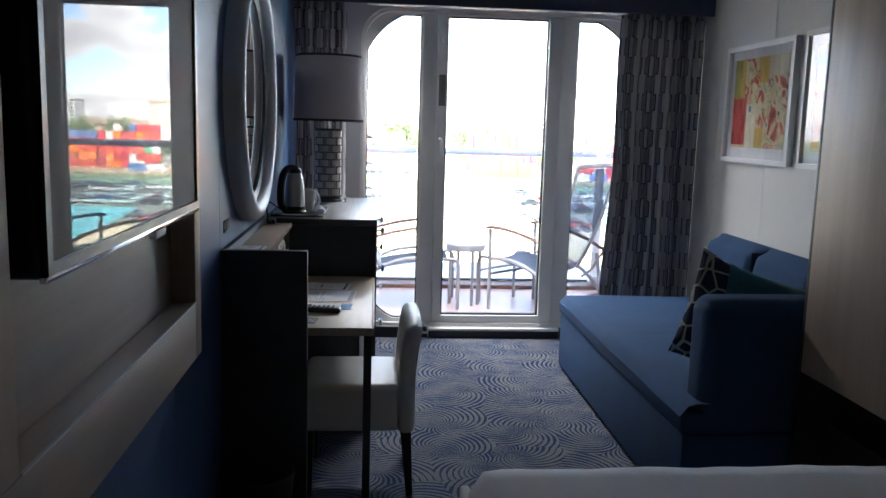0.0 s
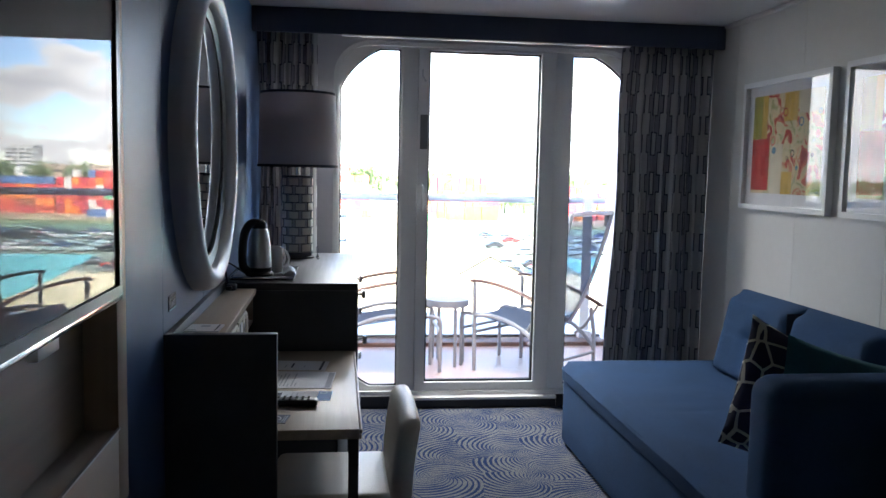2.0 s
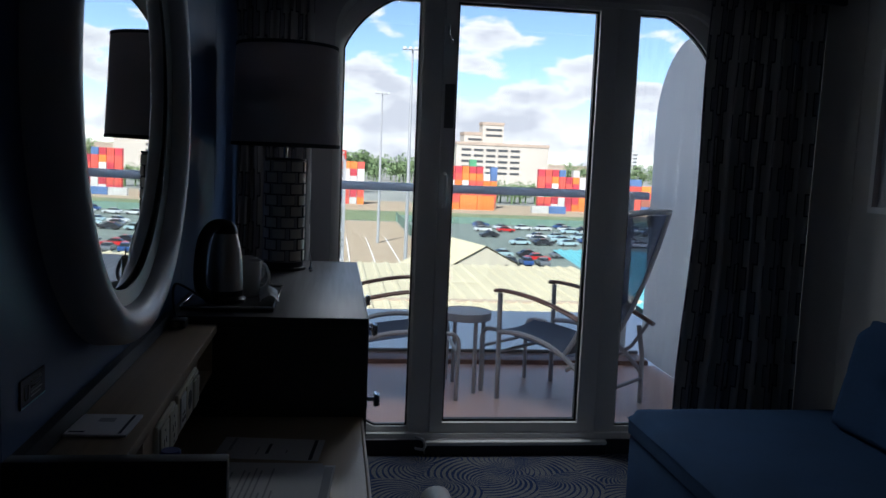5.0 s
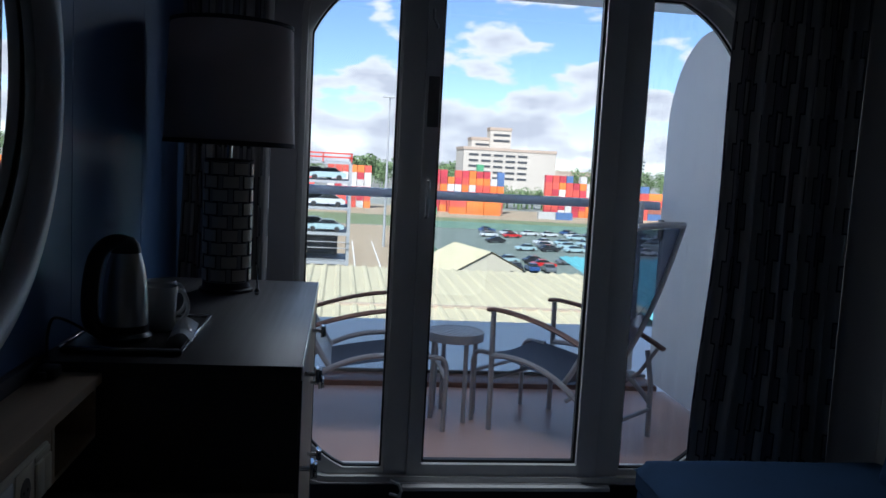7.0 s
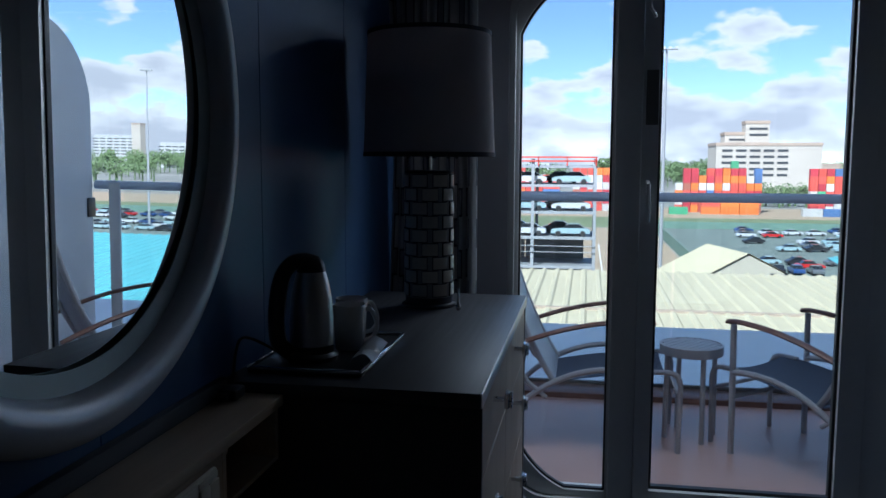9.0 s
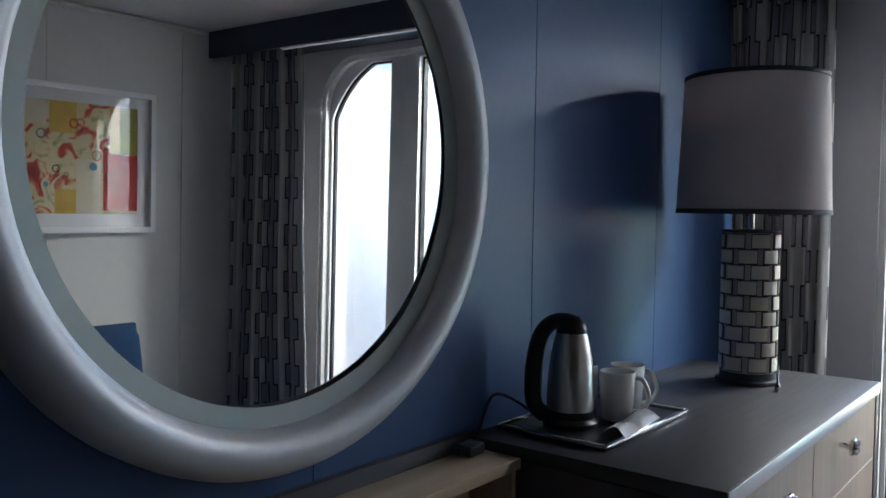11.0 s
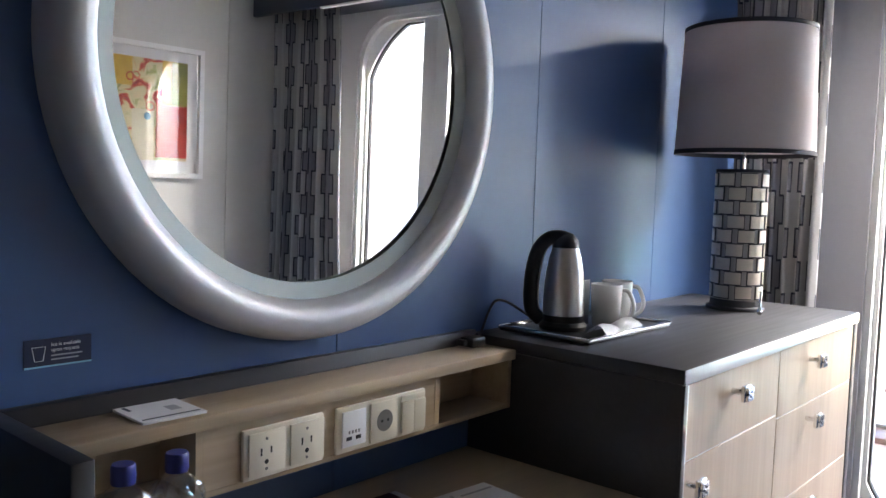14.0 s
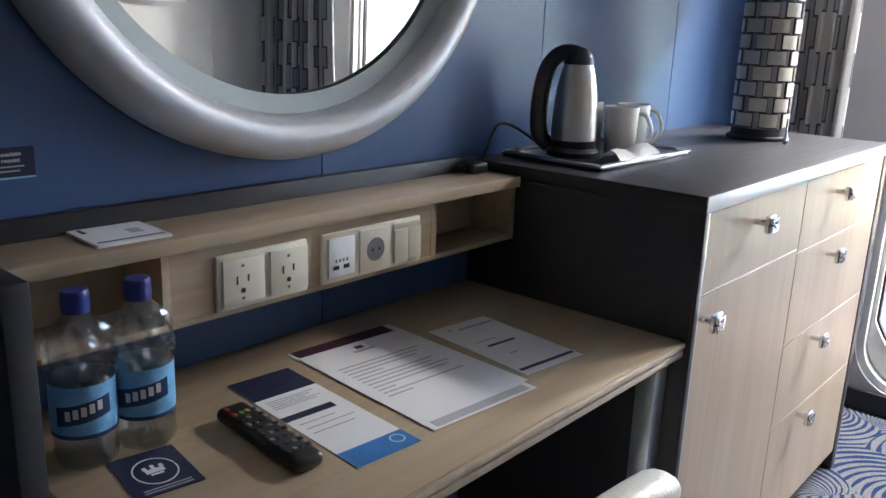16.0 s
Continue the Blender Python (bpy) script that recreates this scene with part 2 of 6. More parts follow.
def curtain_material():
    """Light grey woven cloth with chains of dark-outlined links, laid out along the cloth's own width and height."""
    m, n, l, p = shader("curtain_links")
    uv = n.new("ShaderNodeUVMap"); uv.uv_map = "cloth"
    sp = n.new("ShaderNodeSeparateXYZ")
    l.new(uv.outputs[0], sp.inputs[0])
    u, v = sp.outputs["X"], sp.outputs["Y"]
    col = math_node(n, l, "FLOOR", math_node(n, l, "DIVIDE", u, 0.105))
    alt = math_node(n, l, "MODULO", col, 2.0)
    v2 = math_node(n, l, "ADD", v, math_node(n, l, "MULTIPLY", alt, 0.115))
    cu = math_node(n, l, "ABSOLUTE", math_node(n, l, "SUBTRACT", math_node(n, l, "FRACT", math_node(n, l, "DIVIDE", u, 0.105)), 0.5))
    cv = math_node(n, l, "FRACT", math_node(n, l, "DIVIDE", v2, 0.23))
    wide = math_node(n, l, "LESS_THAN", cv, 0.55)
    half = math_node(n, l, "ADD", 0.20, math_node(n, l, "MULTIPLY", wide, 0.20))
    side = math_node(n, l, "LESS_THAN", math_node(n, l, "ABSOLUTE", math_node(n, l, "SUBTRACT", cu, half)), 0.032)
    e1 = math_node(n, l, "LESS_THAN", math_node(n, l, "ABSOLUTE", math_node(n, l, "SUBTRACT", cv, 0.55)), 0.017)
    e2 = math_node(n, l, "LESS_THAN", math_node(n, l, "ABSOLUTE", math_node(n, l, "SUBTRACT", cv, 0.983)), 0.017)
    ends = math_node(n, l, "MAXIMUM", e1, e2)
    inr = math_node(n, l, "MULTIPLY", math_node(n, l, "GREATER_THAN", cu, 0.17), math_node(n, l, "LESS_THAN", cu, 0.43))
    line = math_node(n, l, "MAXIMUM", side, math_node(n, l, "MULTIPLY", ends, inr))
    inside = math_node(n, l, "LESS_THAN", cu, half)
    wv = n.new("ShaderNodeTexNoise"); wv.inputs["Scale"].default_value = 420
    tc = n.new("ShaderNodeTexCoord")
    l.new(tc.outputs["Object"], wv.inputs["Vector"])
    a = n.new("ShaderNodeMix"); a.data_type = "RGBA"
    a.inputs["A"].default_value, a.inputs["B"].default_value = (0.30, 0.30, 0.33, 1), (0.60, 0.59, 0.58, 1)
    l.new(inside, a.inputs["Factor"])
    b = n.new("ShaderNodeMix"); b.data_type = "RGBA"
    b.inputs["B"].default_value = (0.045, 0.05, 0.075, 1)
    l.new(line, b.inputs["Factor"]); l.new(a.outputs["Result"], b.inputs["A"])
    sh = n.new("ShaderNodeMix"); sh.data_type = "RGBA"; sh.blend_type = "MULTIPLY"
    sh.inputs["Factor"].default_value = 0.35
    l.new(b.outputs["Result"], sh.inputs["A"]); l.new(wv.outputs["Fac"], sh.inputs["B"])
    l.new(sh.outputs["Result"], p.inputs["Base Color"])
    p.inputs["Roughness"].default_value = 0.85
    p.inputs["Sheen Weight"].default_value = 0.15
    bp = n.new("ShaderNodeBump"); bp.inputs["Strength"].default_value, bp.inputs["Distance"].default_value = 0.3, 0.001
    l.new(wv.outputs["Fac"], bp.inputs["Height"]); l.new(bp.outputs[0], p.inputs["Normal"])
    return m


def lattice_material():
    """Navy cushion cloth with pale broken lattice lines."""
    m, n, l, p = shader("cushion_lattice")
    tc = n.new("ShaderNodeTexCoord")
    vo = n.new("ShaderNodeTexVoronoi"); vo.feature = "DISTANCE_TO_EDGE"
    vo.inputs["Scale"].default_value, vo.inputs["Randomness"].default_value = 12.5, 0.6
    l.new(tc.outputs["Object"], vo.inputs["Vector"])
    f = math_node(n, l, "LESS_THAN", vo.outputs["Distance"], 0.055)
    wv = n.new("ShaderNodeTexNoise"); wv.inputs["Scale"].default_value = 300
    l.new(tc.outputs["Object"], wv.inputs["Vector"])
    mx = n.new("ShaderNodeMix"); mx.data_type = "RGBA"
    mx.inputs["A"].default_value, mx.inputs["B"].default_value = (0.012, 0.016, 0.05, 1), (0.46, 0.46, 0.40, 1)
    l.new(f, mx.inputs["Factor"])
    l.new(mx.outputs["Result"], p.inputs["Base Color"])
    p.inputs["Roughness"].default_value = 0.85
    bp = n.new("ShaderNodeBump"); bp.inputs["Strength"].default_value, bp.inputs["Distance"].default_value = 0.4, 0.001
    l.new(wv.outputs["Fac"], bp.inputs["Height"]); l.new(bp.outputs[0], p.inputs["Normal"])
    return m


def art_material():
    """Washes of watercolour: cream, ochre, coral and leaf green."""
    m, n, l, p = shader("watercolour")
    tc = n.new("ShaderNodeTexCoord")
    a = n.new("ShaderNodeTexNoise"); a.inputs["Scale"].default_value, a.inputs["Detail"].default_value, a.inputs["Distortion"].default_value = 11, 5, 1.4
    l.new(tc.outputs["Object"], a.inputs["Vector"])
    r = n.new("ShaderNodeValToRGB")
    cr = r.color_ramp
    cr.elements[0].position, cr.elements[0].color = 0.30, (0.30, 0.04, 0.05, 1)
    cr.elements[1].position, cr.elements[1].color = 0.75, (0.10, 0.22, 0.24, 1)
    for pos, c in ((0.40, (0.62, 0.10, 0.07, 1)), (0.46, (0.75, 0.62, 0.36, 1)), (0.56, (0.72, 0.66, 0.42, 1)), (0.64, (0.35, 0.38, 0.12, 1)), (0.69, (0.70, 0.66, 0.55, 1))):
        e = cr.elements.new(pos); e.color = c
    l.new(a.outputs["Fac"], r.inputs[0])
    l.new(r.outputs[0], p.inputs["Base Color"])
    p.inputs["Roughness"].default_value = 0.8
    return m


M_BLUE = surface("blue_wall_laminate", (0.050, 0.108, 0.245), 0.42, var=0.06, scale=2, bump=0.05, bscale=500, spec=0.5)
M_WALL = surface("pale_grey_wall_laminate", (0.62, 0.61, 0.575), 0.45, var=0.04, scale=2, bump=0.05, bscale=500)
M_TAUPE = timber("taupe_wood_laminate", (0.43, 0.34, 0.265), (0.32, 0.25, 0.19), 1, 0.42, 40)
M_TAUPE_V = timber("taupe_wood_upright", (0.46, 0.35, 0.255), (0.35, 0.26, 0.185), 2, 0.42, 40)
M_CEIL = surface("satin_ceiling_panel", (0.78, 0.77, 0.76), 0.20, var=0.03, scale=1.5, rvar=0.05)
M_VAL = surface("navy_valance", (0.03, 0.04, 0.075), 0.5, var=0.08, scale=4)
M_CARPET = carpet_material()
M_CURTAIN = curtain_material()
M_CHAR = timber("charcoal_laminate", (0.041, 0.040, 0.045), (0.026, 0.025, 0.029), 1, 0.42, 70)
M_ASH = timber("pale_ash_front", (0.48, 0.385, 0.29), (0.36, 0.275, 0.20), 2, 0.42, 55)
M_OAK = timber("pale_oak_top", (0.50, 0.385, 0.265), (0.37, 0.275, 0.18), 1, 0.40, 55)
M_EDGE = surface("aluminium_edging", (0.55, 0.56, 0.57), 0.35, 0.9, var=0.05)
M_CHROME = surface("polished_chrome", (0.75, 0.75, 0.76), 0.12, 1.0, var=0.03, rvar=0.05)
M_STEEL = surface("brushed_steel", (0.56, 0.54, 0.52), 0.3, 1.0, var=0.06, scale=3, stretch=(1, 1, 0.05))
M_BLACK = surface("black_plastic", (0.012, 0.012, 0.013), 0.32, var=0.1)
M_RING = surface("silver_lacquer", (0.58, 0.58, 0.61), 0.42, 0.30, var=0.04, scale=3)
M_MIRROR, _n, _l, _p = shader("mirror_silvering")
_p.inputs["Base Color"].default_value = (0.92, 0.93, 0.92, 1)
_p.inputs["Metallic"].default_value, _p.inputs["Roughness"].default_value = 1.0, 0.0
M_BEVELGL = surface("frosted_mirror_rim", (0.30, 0.33, 0.32), 0.45, 0.35, var=0.03)
M_SCREEN, _n, _l, _p = shader("tv_screen")
_p.inputs["Base Color"].default_value = (0.008, 0.008, 0.009, 1)
_p.inputs["Roughness"].default_value, _p.inputs["Specular IOR Level"].default_value = 0.6, 0.2
_g = _n.new("ShaderNodeBsdfGlossy"); _g.inputs["Roughness"].default_value = 0.005
_w = _n.new("ShaderNodeLayerWeight"); _w.inputs["Blend"].default_value = 0.5
_q = math_node(_n, _l, "ADD", 0.03, math_node(_n, _l, "MULTIPLY", 0.42, math_node(_n, _l, "POWER", _w.outputs["Facing"], 4.0)))
_x = _n.new("ShaderNodeMixShader")
_l.new(_q, _x.inputs[0]); _l.new(_p.outputs[0], _x.inputs[1]); _l.new(_g.outputs[0], _x.inputs[2])
_l.new(_x.outputs[0], _n["Material Output"].inputs[0])
M_COLUMN = surface("grey_column_core", (0.44, 0.42, 0.40), 0.6, var=0.1)
M_SHADE = surface("lampshade_linen", (0.70, 0.63, 0.62), 0.85, var=0.04, scale=8, bump=0.4, bscale=700)
let_light_through(M_CURTAIN, 0.22)
let_light_through(M_SHADE, 0.25)
M_TRIM = surface("dark_shade_trim", (0.04, 0.04, 0.05), 0.7)
M_CREAM = surface("cream_capiz_block", (0.72, 0.66, 0.56), 0.3, var=0.1, scale=20, pieces=0.08)
M_SOFA = surface("blue_sofa_cloth", (0.027, 0.064, 0.135), 0.9, var=0.16, scale=5, bump=0.8, bscale=600, spec=0.2)
M_SOFAD = surface("navy_piping", (0.008, 0.012, 0.03), 0.8)
M_TEAL = surface("teal_velvet", (0.02, 0.12, 0.15), 0.85, var=0.2, scale=8, bump=0.6, bscale=500)
M_LATT = lattice_material()
M_LEATHER = surface("white_leather", (0.66, 0.63, 0.57), 0.42, var=0.06, scale=10, bump=0.5, bscale=160)
M_DARKWOOD = surface("espresso_wood", (0.022, 0.016, 0.014), 0.4, var=0.2, scale=20)
M_LINEN = surface("white_bed_linen", (0.80, 0.79, 0.78), 0.9, var=0.03, scale=5, bump=0.35, bscale=120)
M_ALU = surface("white_powder_coated_aluminium", (0.76, 0.76, 0.74), 0.4, var=0.05, scale=4)
M_LINING = surface("grey_wall_lining", (0.56, 0.545, 0.56), 0.55, var=0.04, scale=3, bump=0.05)
M_GASKET = surface("black_gasket", (0.015, 0.015, 0.017), 0.5)
M_PANE = thin_glass("window_glass", (0.985, 0.985, 0.985), 0.04)
M_RAILGL = thin_glass("balustrade_glass", (0.95, 0.98, 0.975), 0.04)
M_SKIRT = surface("black_skirting", (0.016, 0.017, 0.024), 0.5)
M_SHIP = surface("white_ship_paint", (0.74, 0.76, 0.78), 0.45, var=0.04, scale=1.2)
M_DECK = surface("terracotta_deck_coating", (0.50, 0.31, 0.25), 0.38, var=0.12, scale=2.5, bump=0.2, bscale=200)
M_TEAK = surface("varnished_teak", (0.17, 0.085, 0.06), 0.45, var=0.25, scale=14, stretch=(1, 1, 1))
M_RAIL = surface("pale_blue_painted_rail", (0.56, 0.65, 0.78), 0.4, var=0.04)
M_FRAME = surface("grey_bronze_tube", (0.38, 0.375, 0.39), 0.42, 0.2, var=0.08)
M_SLING = surface("navy_sling_mesh", (0.06, 0.072, 0.105), 0.75, var=0.1, bump=0.6, bscale=900)
M_PLASTIC = surface("ivory_switch_plastic", (0.74, 0.68, 0.55), 0.35, var=0.02)
M_WHITEP = surface("white_plastic", (0.80, 0.80, 0.80), 0.35, var=0.02)
M_DARKHOLE = surface("dark_hole", (0.02, 0.02, 0.02), 0.6)
M_GREYPL = surface("grey_plastic", (0.17, 0.165, 0.155), 0.5)
M_PAPER = surface("white_paper", (0.78, 0.78, 0.80), 0.75, var=0.02, scale=6)
M_PRINT = surface("grey_print", (0.42, 0.43, 0.47), 0.75)
M_NAVYINK = surface("navy_print", (0.012, 0.018, 0.055), 0.55)
M_PLUM = surface("plum_print", (0.05, 0.012, 0.03), 0.55, var=0.5, scale=30)
M_BLUEINK = surface("bright_blue_print", (0.03, 0.17, 0.45), 0.55, var=0.25, scale=12)
M_CYAN = surface("pale_cyan_print", (0.30, 0.62, 0.75), 0.55)
M_PORC = surface("white_porcelain", (0.78, 0.78, 0.77), 0.12, var=0.02)
M_WRAP = surface("clear_wrap_white_paper", (0.75, 0.76, 0.78), 0.3, var=0.06, scale=30)
M_CAP = surface("blue_bottle_cap", (0.012, 0.022, 0.20), 0.4)
M_PET = thin_glass("pet_plastic", (0.985, 0.99, 0.99), 0.20, 0.05)
M_LABEL = surface("blue_bottle_label", (0.16, 0.42, 0.68), 0.4, var=0.35, scale=26)
M_LABEL2 = surface("navy_label_band", (0.015, 0.04, 0.12), 0.4)
M_ART = art_material()
M_WHITEWOOD = surface("white_frame_lacquer", (0.78, 0.78, 0.77), 0.35, var=0.03)
M_PICGL = thin_glass("picture_glass", (0.98, 0.98, 0.98), 0.05)
M_BLUEGREY = surface("bin_leatherette", (0.03, 0.028, 0.03), 0.55)
# outdoors
M_GROUND = surface("yard_ground", (0.20, 0.20, 0.18), 0.9, var=0.35, scale=0.02)
M_ASPH = surface("yard_asphalt", (0.13, 0.155, 0.135), 0.9, var=0.2, scale=0.2)
M_SAND = surface("tan_yard_paving", (0.30, 0.23, 0.155), 0.9, var=0.12, scale=0.3)
M_GRASS = surface("dull_grass", (0.13, 0.16, 0.08), 0.95, var=0.3, scale=0.15)
M_ROOF = surface("cream_sheet_roof", (0.45, 0.395, 0.265), 0.6, var=0.08, scale=0.25, stretch=(3, 0.4, 1))
M_GABLE = surface("cream_painted_gable", (0.50, 0.45, 0.35), 0.7, var=0.08, scale=0.4)
M_ROOFT = surface("turquoise_sheet_roof", (0.11, 0.33, 0.36), 0.5, var=0.08, scale=0.3, stretch=(3, 0.4, 1))
M_CLAD = surface("grey_shed_cladding", (0.42, 0.43, 0.42), 0.7)
M_CONC = surface("white_concrete_block", (0.40, 0.365, 0.31), 0.85, var=0.14, scale=0.06)
M_CONC2 = surface("weathered_concrete", (0.34, 0.27, 0.21), 0.85, var=0.2, scale=0.08)
M_WIN = surface("dark_window_band", (0.05, 0.055, 0.06), 0.3)
M_LEAF = surface("tree_leaf", (0.10, 0.15, 0.06), 0.8, var=0.4, scale=0.4)
M_BARK = surface("tree_bark", (0.09, 0.07, 0.05), 0.9)
M_GALV = surface("galvanised_steel", (0.34, 0.35, 0.36), 0.5, 0.3)
M_REDP = surface("red_painted_steel", (0.50, 0.05, 0.03), 0.5)
M_NET = surface("green_fence_mesh", (0.12, 0.19, 0.15), 0.8, var=0.2, scale=0.5)
M_TYRE = surface("tyre_rubber", (0.02, 0.02, 0.02), 0.8)
M_CARGL = surface("car_window", (0.02, 0.024, 0.028), 0.1)
CAR_PAINT = [surface("car_paint_" + w, c, 0.3, 0.1, var=0.03, coat=0.5) for w, c in (("white", (0.52, 0.53, 0.53)), ("silver", (0.32, 0.43, 0.45)), ("black", (0.02, 0.02, 0.024)), ("blue", (0.03, 0.07, 0.20)), ("grey", (0.13, 0.14, 0.15)), ("red", (0.45, 0.02, 0.02)))]
BOX_PAINT = [surface("container_" + w, c, 0.6, var=0.15, scale=0.5, pieces=0.15) for w, c in (("red", (0.46, 0.07, 0.05)), ("orange", (0.62, 0.16, 0.03)), ("crimson", (0.36, 0.035, 0.05)), ("blue", (0.07, 0.13, 0.27)), ("white", (0.45, 0.44, 0.42)), ("green", (0.07, 0.26, 0.13)), ("brown", (0.24, 0.09, 0.06)))]


# ---- building helpers ----
def box(bm, x0, x1, y0, y1, z0, z1, bev=0.0, seg=2, m=None):
    """Adds a box, its edges rounded by bev, turned and moved by m."""
    r = bmesh.ops.create_cube(bm, size=1.0, matrix=Matrix.LocRotScale(((x0 + x1) / 2, (y0 + y1) / 2, (z0 + z1) / 2), None, (abs(x1 - x0), abs(y1 - y0), abs(z1 - z0))))
    vs = r["verts"]
    if bev > 0:
        es = list({e for v in vs for e in v.link_edges})
        g = bmesh.ops.bevel(bm, geom=es, offset=bev, segments=seg, profile=0.5, affect="EDGES", clamp_overlap=True)
        vs = list({v for f in g["faces"] for v in f.verts} | {v for v in vs if v.is_valid})
    if m is not None:
        bmesh.ops.transform(bm, matrix=m, verts=vs)
    return bm


def B(*a, **k):
    return box(bmesh.new(), *a, **k)


def tube(bm, pts, r, seg=8, flat=1.0):
    """A round bar along the points; flat squashes it in height."""
    pts = [Vector(p) for p in pts]
    rings = []
    up = Vector((0, 0, 1))
    for i, p in enumerate(pts):
        d = (pts[min(i + 1, len(pts) - 1)] - pts[max(i - 1, 0)]).normalized()
        if i == 0:
            s = d.cross(up if abs(d.z) < 0.9 else Vector((0, 1, 0))).normalized()
        else:
            s = (s - d * s.dot(d)).normalized()
        t = s.cross(d).normalized()
        rr = r[i] if isinstance(r, (list, tuple)) else r
        rings.append([bm.verts.new(p + (s * math.cos(2 * math.pi * k / seg) + t * math.sin(2 * math.pi * k / seg) * flat) * rr) for k in range(seg)])
    for a, b in zip(rings, rings[1:]):
        for k in range(seg):
            bm.faces.new((a[k], a[(k + 1) % seg], b[(k + 1) % seg], b[k]))
    bm.faces.new(list(reversed(rings[0])))
    bm.faces.new(rings[-1])
    return bm


def lathe(bm, prof, cx, cy, seg=32, cap=True):
    """A turned form from (radius, height) pairs."""
    rings = [[bm.verts.new((cx + r * math.cos(2 * math.pi * k / seg), cy + r * math.sin(2 * math.pi * k / seg), z)) for k in range(seg)] for r, z in prof]
    for a, b in zip(rings, rings[1:]):
        for k in range(seg):
            bm.faces.new((a[k], a[(k + 1) % seg], b[(k + 1) % seg], b[k]))
    if cap:
        bm.faces.new(list(reversed(rings[0])))
        bm.faces.new(rings[-1])
    return bm


def arc(p0, p1, p2, n=12):
    """A smooth curve from p0 to p2, drawn towards p1."""
    a, b, c = Vector(p0), Vector(p1), Vector(p2)
    return [(a * (1 - t) ** 2 + b * 2 * t * (1 - t) + c * t * t) for t in (i / n for i in range(n + 1))]


def spline(pts, n=5):
    """A smooth run of places through the given ones."""
    p = [Vector(q) for q in pts]
    p = [p[0] * 2 - p[1]] + p + [p[-1] * 2 - p[-2]]
    out = []
    for i in range(1, len(p) - 2):
        a, b, c, d = p[i - 1:i + 3]
        for k in range(n):
            t = k / n
            out.append(0.5 * (b * 2 + (c - a) * t + (a * 2 - b * 5 + c * 4 - d) * t * t + (b * 3 - a - c * 3 + d) * t ** 3))
    return out + [p[-2]]


def smooth(me, angle=40):
    for f in me.polygons:
        f.use_smooth = True
    me.set_sharp_from_angle(angle=radians(angle))


def base_of(ob):
    while ob.parent:
        ob = ob.parent
    return ob.location


def part(name, bm, material, parent, label="", angle=40):
    """One mesh under a thing or a part; bm is in world places."""
    bmesh.ops.translate(bm, verts=bm.verts, vec=-base_of(parent))
    bmesh.ops.recalc_face_normals(bm, faces=bm.faces)
    me = bpy.data.meshes.new(name)
    bm.to_mesh(me)
    bm.free()
    me.materials.append(material)
    smooth(me, angle)
    ob = new(name, me)
    ob.parent = parent
    if label:
        tagged(ob, label)
    return ob


def thing(name, at, label, category, group="", kind=""):
    ob = new(name)
    ob.location = at
    ob.empty_display_size = 0.1
    return tagged(ob, label, category, group, kind)


def solo(name, bm, material, at, label, category, group="", kind="", angle=40):
    bmesh.ops.translate(bm, verts=bm.verts, vec=-Vector(at))
    bmesh.ops.recalc_face_normals(bm, faces=bm.faces)
    me = bpy.data.meshes.new(name)
    bm.to_mesh(me)
    bm.free()
    me.materials.append(material)
    smooth(me, angle)
    ob = new(name, me)
    ob.location = at
    return tagged(ob, label, category, group, kind)


def setting(name, bm, material, label, category):
    return solo(name, bm, material, (0, 0, 0), label, category, kind="structure")


def sheet(name, rows_, material, parent, thick=0.0):
    """A grid of places made into a surface; thick gives it body."""
    bm = bmesh.new()
    g = [[bm.verts.new(p) for p in row] for row in rows_]
    for a, b in zip(g, g[1:]):
        for k in range(len(a) - 1):
            bm.faces.new((a[k], a[k + 1], b[k + 1], b[k]))
    if thick:
        bmesh.ops.recalc_face_normals(bm, faces=bm.faces)
        bmesh.ops.solidify(bm, geom=bm.faces[:], thickness=thick)
    return part(name, bm, material, parent, angle=60)


def prism(outline, y0, y1):
    """An upright plate from an outline in x and z, between two y."""
    bm = bmesh.new()
    a = [bm.verts.new((x, y0, z)) for x, z in outline]
    b = [bm.verts.new((x, y1, z)) for x, z in outline]
    bm.faces.new(a)
    bm.faces.new(list(reversed(b)))
    for k in range(len(a)):
        j = (k + 1) % len(a)
        bm.faces.new((a[j], a[k], b[k], b[j]))
    return bm


def rounded(x0, x1, z0, z1, r, n=10):
    """A rectangle with rounded corners; r: top-left, top-right, bottom-right, bottom-left."""
    out = []
    for (cx, cz, s), rad in zip(((x0, z1, 180), (x1, z1, 90), (x1, z0, 0), (x0, z0, 270)), r):
        sx, sz = (1 if cx == x0 else -1), (-1 if cz == z1 else 1)
        for i in range(n + 1):
            a = radians(s - 90 * i / n)
            out.append((cx + sx * rad + rad * math.cos(a), cz + sz * rad + rad * math.sin(a)))
    return out


def cut_corners(x0, x1, z0, z1, r, flat=0.55):
    """The same, with corners that are flatter than a quarter circle and meet the sides in a kink."""
    pts = rounded(x0, x1, z0, z1, r)
    out = []
    for c in range(4):
        q = pts[11 * c:11 * c + 11]
        for i, (x, z) in enumerate(q):
            t = i / 10
            out.append((x + flat * (q[0][0] + (q[10][0] - q[0][0]) * t - x), z + flat * (q[0][1] + (q[10][1] - q[0][1]) * t - z)))
    return out


